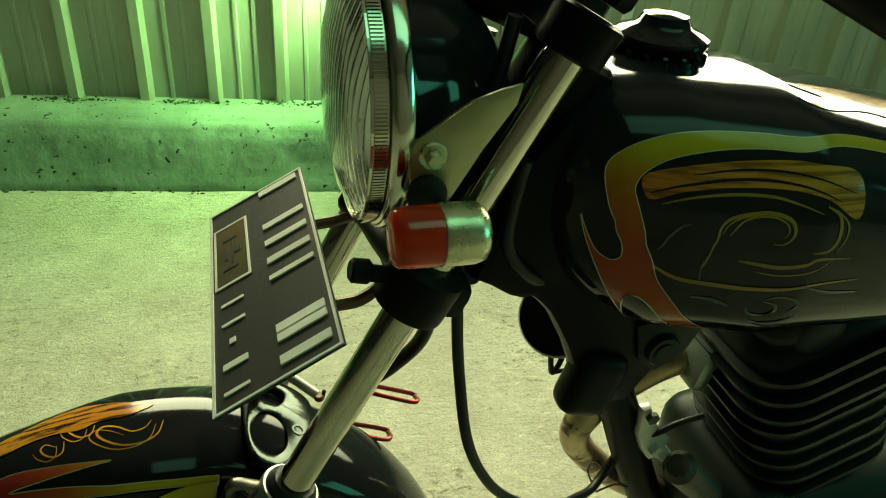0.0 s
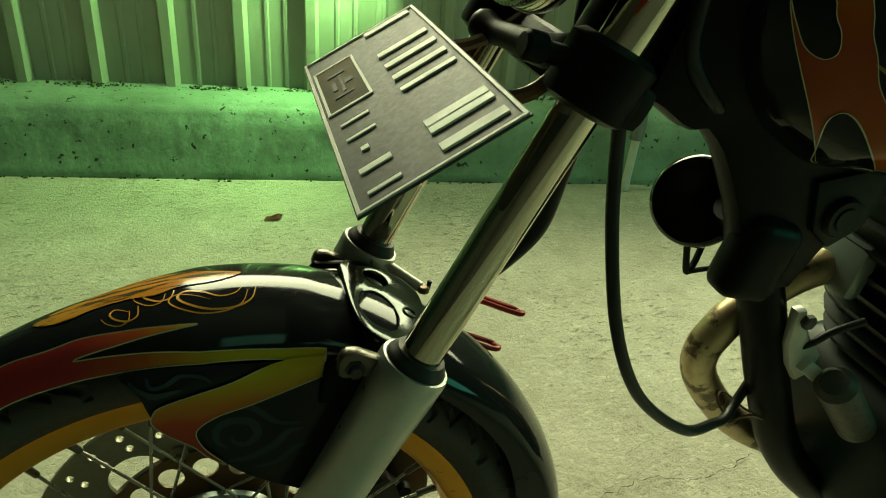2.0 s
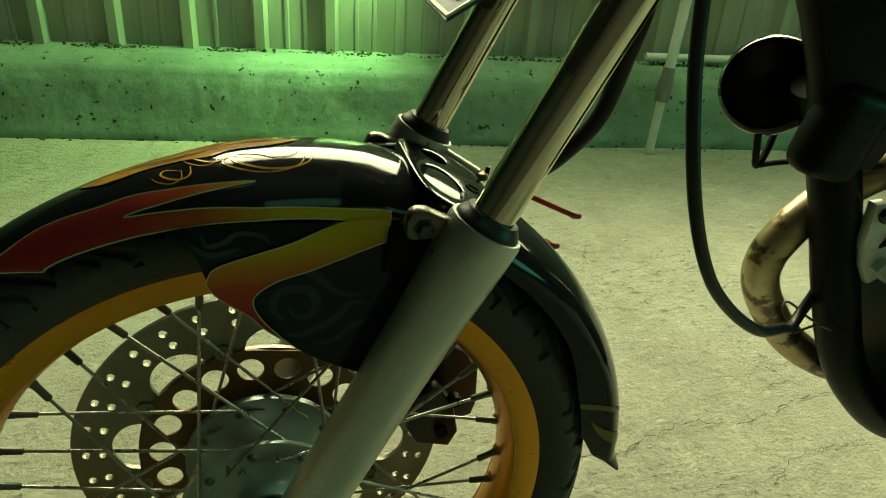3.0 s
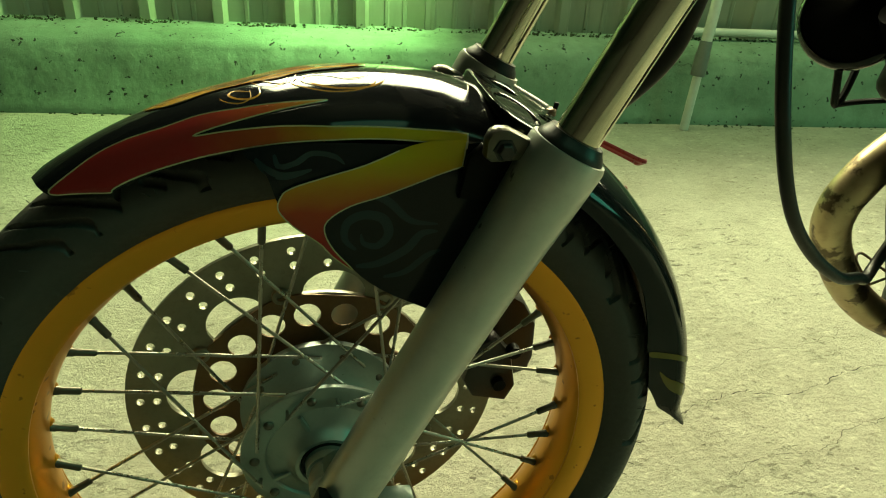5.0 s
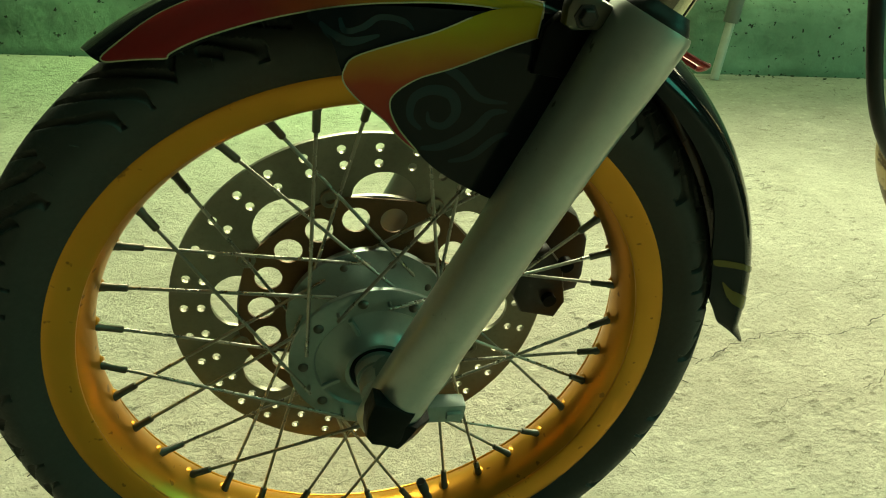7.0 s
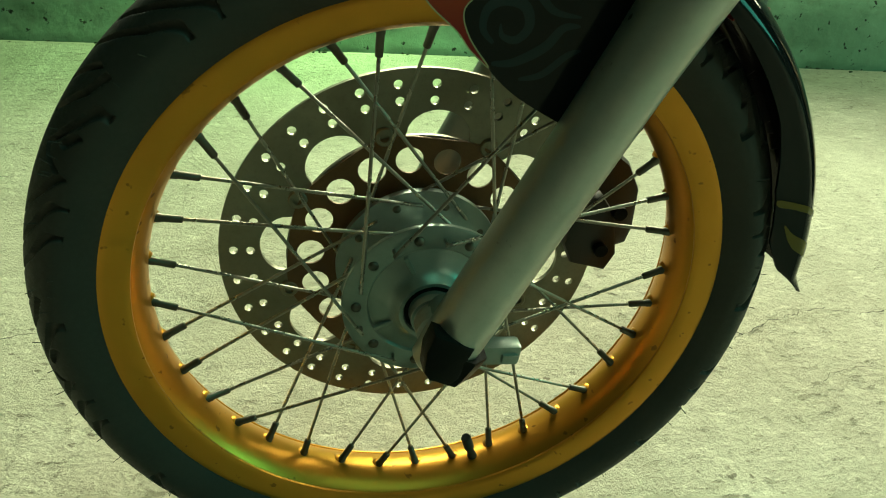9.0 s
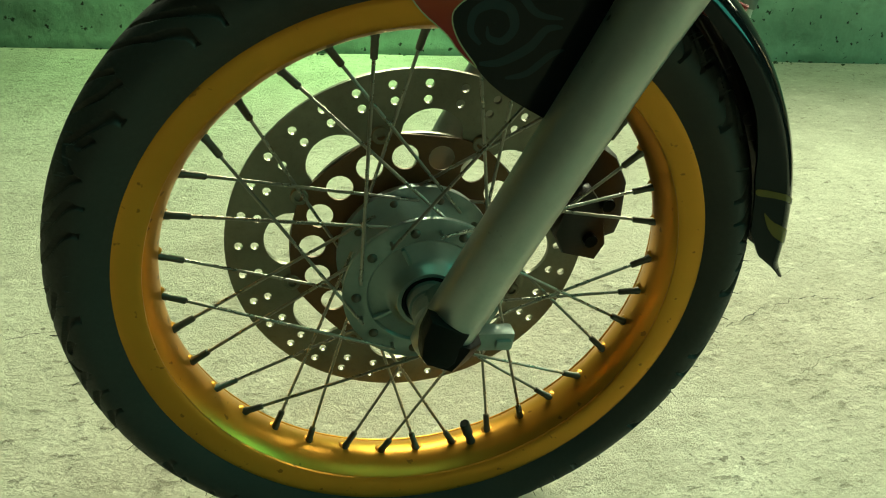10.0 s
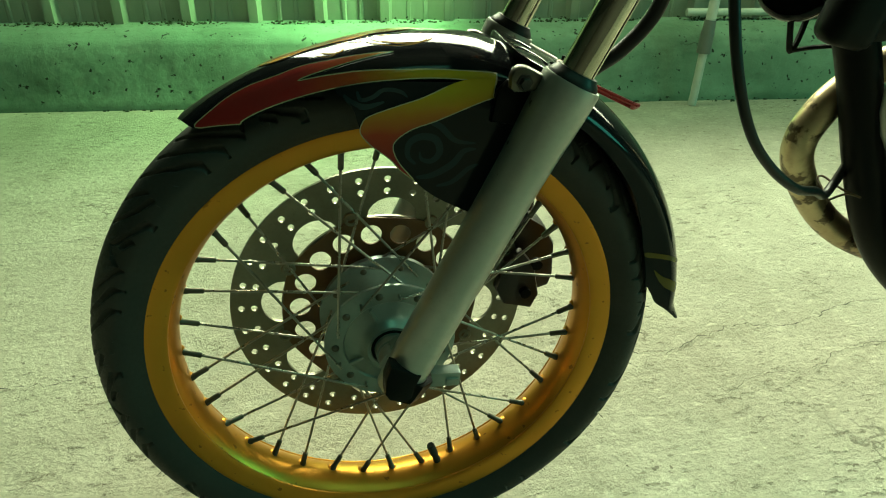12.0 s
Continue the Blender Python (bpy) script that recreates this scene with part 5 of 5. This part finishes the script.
for k in range(16):
    a = 2 * math.pi * k / 16
    part("cap_grip", box((0.006, 0.006, 0.013), pose(CX + 0.0345 * math.cos(a), 0.030 + 0.0345 * math.sin(a), 0.849, 0, 0, math.degrees(a)), 0.0015, seg=1), "black_gloss", cap, smooth=0)

# handlebar with the near grip
part("handlebar", tube([(0.345, 0.0, 0.935), (0.335, -0.06, 0.94), (0.318, -0.12, 0.968), (0.300, -0.19, 0.990), (0.302, -0.232, 0.985)], 0.011, 16, smooth=8), "black_metal", bike, "black swept handlebar")
part("grip", tube([(0.296, -0.235, 0.982), (0.320, -0.253, 0.970), (0.350, -0.275, 0.955), (0.400, -0.310, 0.930)], 0.0165, 18, smooth=6), "black", bike, "black rubber handlebar grip")
part("instrument", box((0.105, 0.080, 0.075), pose(0.318, 0.030, 0.905, 0, 22, 0), 0.022, seg=3), "black", bike, "black instrument cluster over the yoke")


# ---- airbrush work, laid on the lacquer ----
def on_tank(x, f, lift):
    return tank_point(x, f, lift)


def painted_line(pts, place, width, material, parent, lift=0.0009, n=10):
    sm = smooth_line([(u, v, 0) for u, v in pts], n)
    return stripe([place(p.x, p.y, lift) for p in sm], [place(p.x, p.y, lift + 0.02) for p in sm], width, material, parent, True)


BAND = [(123.5, -0.725), (118.2, -0.41), (114, -0.36), (108.8, -0.39), (104.2, -0.365), (98.6, -0.39), (94, -0.42), (89.8, -0.44), (93.1, -0.48), (100.6, -0.555), (105.6, -0.625), (100.8, -0.67), (95.3, -0.72), (89.9, -0.775), (84.6, -0.8), (79.3, -0.805), (74.2, -0.766), (73.4, -0.76), (73.4, -0.78), (73.2, -0.97), (73.2, -0.995), (73.8, -1), (77.6, -1), (81.3, -1), (86, -1), (92.6, -1), (99.2, -1), (101.4, -1), (107.3, -0.965), (113.3, -0.925), (116.5, -0.935), (117.6, -0.995), (123.2, -1)]
decal("flame_band", BAND, on_fender, "flame_fender", fender, (1.2, 0.03), 0.0008, n=5)


def on_side(x, z, lift):
    """The near flank: side panel below, the fender's rounded side above."""
    r, deg = math.hypot(x, z - HUB), math.degrees(math.atan2(z - HUB, x))
    rc, w = float(np.interp(deg, CREST_T, CREST_R)), float(np.interp(deg, WIDE_T, WIDE_W))
    k = min(1, max(0, (r - 0.267) / 0.007))
    c = min(1, max(0, (r - rc + 0.022) / 0.022)) ** (1 / 1.08)
    return Vector((x, -(flank(x, z) * (1 - k) + w * math.sqrt(1 - c * c) ** 1.08 * k) - lift, z))


HOOK = [(0.0375, 0.5342), (0.0179, 0.5272), (-0.003, 0.5218), (-0.0236, 0.5154), (-0.0292, 0.5095), (-0.0302, 0.5022), (-0.0226, 0.4918), (-0.0083, 0.4793), (-0.0003, 0.4691), (0.011, 0.4593), (-0.0002, 0.4743), (-0.0053, 0.4866), (-0.003, 0.4946), (0.0095, 0.5027), (0.0289, 0.5084), (0.0572, 0.5186), (0.0742, 0.5231)]
decal("flame_hook", HOOK + [(0.0746, 0.5233), (0.0764, 0.5350), (0.0768, 0.5374), (0.0764, 0.5376), (0.0620, 0.5385), (0.0500, 0.5376)], on_side, "flame_fork", fender, (0.004, 0.004), 0.0, n=5, lift=0.0016)
edge = smooth_line([(x, z, 0) for x, z in HOOK], 5) + [Vector((0.0768, 0.5372, 0))]
stripe([on_side(p.x, p.y, 0.0021) for p in edge], [on_side(p.x, p.y, 0.03) for p in edge], 0.0008, "gold_line", fender)
GOLD = [(111.6, 0.17), (105.7, 0.355), (98.7, 0.525), (92.7, 0.42), (87.6, 0.31), (84.1, 0.23), (87.7, 0.105), (92.5, 0.09), (95.3, 0.025), (99.5, 0.08), (103.6, 0.045), (107.6, -0.04)]
decal("flame_scroll", GOLD, on_fender, "flame_gold", fender, (1.2, 0.03), 0.0, n=5)
for pts, w in (
    ([(82.4, -0.05), (83.1, -0.205), (85.2, -0.29), (88.2, -0.29), (91.1, -0.195), (92.4, -0.09), (91.5, -0.01), (89.4, -0.05), (87.1, -0.14), (85.1, -0.115), (84.2, -0.025)], 0.0018),
    ([(97.4, -0.09), (97.4, -0.225), (98.6, -0.27), (100.2, -0.21), (101, -0.125), (100.3, -0.065), (98.6, -0.145)], 0.0015),
    ([(92.9, 0.055), (93.3, -0.07), (94.9, -0.09), (96.6, 0.015), (97.3, 0.145), (96.1, 0.14), (94.6, 0.06)], 0.0016),
):
    painted_line(pts, on_fender, w, "scroll_gold", fender, 0.0004)
    painted_line([(d + 1.1, q - 0.035) for d, q in pts[:-2]], on_fender, w * 0.6, "scroll_gold", fender, 0.0004)
for pts, w in (
    ([(0.0126, 0.4725), (0.0063, 0.4803), (0.0079, 0.491), (0.0174, 0.4956), (0.0286, 0.4924), (0.0321, 0.482), (0.0257, 0.4744), (0.0175, 0.4765), (0.0158, 0.4832)], 0.0060),
    ([(0.0004, 0.5087), (0.0157, 0.5112), (0.0315, 0.5035), (0.0449, 0.4902), (0.0618, 0.4865)], 0.0050),
    ([(0.0127, 0.4611), (0.0259, 0.4618), (0.0424, 0.47), (0.052, 0.4805), (0.0621, 0.4816)], 0.0060),
    ([(0.0295, 0.4518), (0.043, 0.4544), (0.0563, 0.465), (0.0647, 0.4681)], 0.0045),
    ([(-0.0408, 0.5307), (-0.0356, 0.5258), (-0.0258, 0.5224), (-0.0111, 0.5254)], 0.0050),
    ([(-0.0307, 0.5329), (-0.0283, 0.5271), (-0.0196, 0.5284), (-0.0106, 0.5331), (0.001, 0.5322), (0.0068, 0.5277)], 0.0045),
):
    painted_line(pts, on_panel, w, "swirl", fender, 0.0004)
decal("rear_flash", [(18.0, -0.99), (16.4, -0.82), (12.6, -0.45), (11.5, -0.445), (15.1, -0.82), (16.6, -0.98)], on_fender, "rear_gold", fender, (1.5, 0.05), 0.0, n=3)
decal("rear_flash", [(12.5, -0.9), (9.9, -0.78), (6.5, -0.49), (4.6, -0.56), (6.5, -0.77), (8.8, -0.835)], on_fender, "rear_gold", fender, (1.5, 0.05), 0.0, n=4)

TANK = [(0.4851, 0.235), (0.4541, 0.235), (0.4212, 0.24), (0.3907, 0.255), (0.3674, 0.29), (0.3543, 0.3325), (0.3485, 0.3775), (0.3491, 0.4325), (0.3536, 0.4825), (0.3596, 0.5025), (0.365, 0.515), (0.3666, 0.5375), (0.3606, 0.5575), (0.3519, 0.5575), (0.3445, 0.53), (0.3394, 0.5075), (0.3441, 0.5425), (0.3511, 0.585), (0.3643, 0.6525), (0.3938, 0.79), (0.4081, 0.8375), (0.4195, 0.7875), (0.4367, 0.78), (0.4817, 0.77), (0.5091, 0.7275), (0.5, 0.7525), (0.4752, 0.77), (0.4371, 0.685), (0.4106, 0.6), (0.3946, 0.5575), (0.3867, 0.5225), (0.3757, 0.4925), (0.3679, 0.445), (0.366, 0.4125), (0.3718, 0.37), (0.3887, 0.325), (0.4182, 0.2925), (0.4508, 0.2775), (0.4814, 0.275)]
TANK_END = [(0.5342, 0.2075), (0.5287, 0.2425)]
TANK = TANK + [(TANK_END[1][0], TANK_END[1][1]), (0.66, TANK_END[1][1] + 0.012), (0.66, TANK_END[0][1] + 0.012), (TANK_END[0][0], TANK_END[0][1])]
decal("tank_flame", TANK, on_tank, "flame_tank", tank, (0.006, 0.015), 0.0007, n=5, lift=0.0003)
decal("tank_top_flame", [(0.520, 0.135), (0.500, 0.105), (0.530, 0.085), (0.505, 0.055), (0.545, 0.030), (0.600, 0.015), (0.700, 0.010), (0.760, 0.060), (0.700, 0.115), (0.620, 0.125), (0.570, 0.105)], on_tank, "flame_gold", tank, (0.008, 0.012), 0.0, n=5)
decal("tank_leaf", [(0.4003, 0.8325), (0.3844, 0.725), (0.3799, 0.6625), (0.3851, 0.63), (0.3961, 0.64), (0.413, 0.69), (0.4366, 0.78), (0.4296, 0.78), (0.4157, 0.7975), (0.4082, 0.8375)], on_tank, "black_gloss", tank, (0.006, 0.015), 0.0010, n=5, lift=0.0007)
decal("tank_band", [(0.3702, 0.3825), (0.394, 0.345), (0.4274, 0.3175), (0.4682, 0.3), (0.4923, 0.3025), (0.5224, 0.3125), (0.5246, 0.42), (0.4967, 0.385), (0.4722, 0.3725), (0.4438, 0.375), (0.4162, 0.3875), (0.3951, 0.4075), (0.3749, 0.4375)], on_tank, "flame_band_dark", tank, (0.006, 0.015), 0.0, n=5)
for pts, w in (
    ([(0.3755, 0.4225), (0.3946, 0.3925), (0.4226, 0.365), (0.4529, 0.355), (0.4816, 0.3625), (0.5076, 0.3875)], 0.0022),
    ([(0.4004, 0.3625), (0.4271, 0.34), (0.4578, 0.33), (0.4864, 0.3375), (0.5216, 0.365)], 0.0018),
):
    painted_line(pts, on_tank, w, "black_gloss", tank, 0.0008)
for pts, w in (
    ([(0.4205, 0.515), (0.4250, 0.490), (0.4256, 0.4665), (0.4312, 0.4475), (0.4432, 0.4353), (0.4557, 0.4282), (0.4672, 0.4313), (0.4747, 0.4423), (0.4781, 0.462), (0.4764, 0.4767), (0.472, 0.4847), (0.4652, 0.4854)], 0.0030),
    ([(0.4330, 0.480), (0.4353, 0.4687), (0.4406, 0.4489), (0.4508, 0.4373), (0.462, 0.4362), (0.4706, 0.4466), (0.4737, 0.4632), (0.4706, 0.4764)], 0.0016),
    ([(0.4275, 0.480), (0.4300, 0.462), (0.4370, 0.4460), (0.4480, 0.4370)], 0.0012),
):
    painted_line(pts, on_tank, w, "tank_scroll", tank, 0.0004)
for pts, w in (
    ([(0.445, 0.5034), (0.459, 0.5043), (0.475, 0.5049), (0.4933, 0.5017), (0.5067, 0.4978), (0.5300, 0.4960)], 0.0034),
    ([(0.4600, 0.5120), (0.4780, 0.5130), (0.4960, 0.5080), (0.5150, 0.4980)], 0.0014),
    ([(0.3878, 0.531), (0.3997, 0.5375), (0.4151, 0.5383), (0.4351, 0.5394), (0.4552, 0.5399), (0.4825, 0.5342), (0.5093, 0.5212), (0.5463, 0.5125)], 0.0042),
    ([(0.3835, 0.4433), (0.4053, 0.4123), (0.4296, 0.396), (0.4553, 0.3914), (0.4745, 0.4008), (0.4950, 0.4180)], 0.0022),
    ([(0.4969, 0.4), (0.5081, 0.4175), (0.5125, 0.4575), (0.509, 0.485), (0.4956, 0.4925)], 0.0030),
    ([(0.5040, 0.405), (0.5160, 0.4300), (0.5190, 0.4600), (0.5150, 0.490)], 0.0016),
):
    painted_line(pts, on_tank, w, "tank_scroll", tank, 0.0004)
for pts, w in (
    ([(0.465, 0.585), (0.470, 0.605), (0.481, 0.6066), (0.488, 0.590), (0.486, 0.570), (0.4756, 0.5635)], 0.0034),
    ([(0.4769, 0.5589), (0.4855, 0.5496), (0.4985, 0.5519), (0.504, 0.566), (0.498, 0.585)], 0.0028),
    ([(0.470, 0.625), (0.482, 0.640), (0.496, 0.625), (0.508, 0.600)], 0.0020),
    ([(0.478, 0.650), (0.492, 0.655), (0.508, 0.635)], 0.0016),
    ([(0.5018, 0.525), (0.5247, 0.535), (0.5523, 0.535)], 0.0030),
    ([(0.388, 0.5076), (0.3936, 0.497), (0.3998, 0.4775), (0.4058, 0.4688)], 0.0026),
    ([(0.4226, 0.5359), (0.4202, 0.512), (0.4237, 0.5001), (0.4267, 0.4884)], 0.0014),
    ([(0.4201, 0.574), (0.4365, 0.5748), (0.4529, 0.5886)], 0.0040),
):
    painted_line(pts, on_tank, w, "tank_swirl", tank, 0.0003)
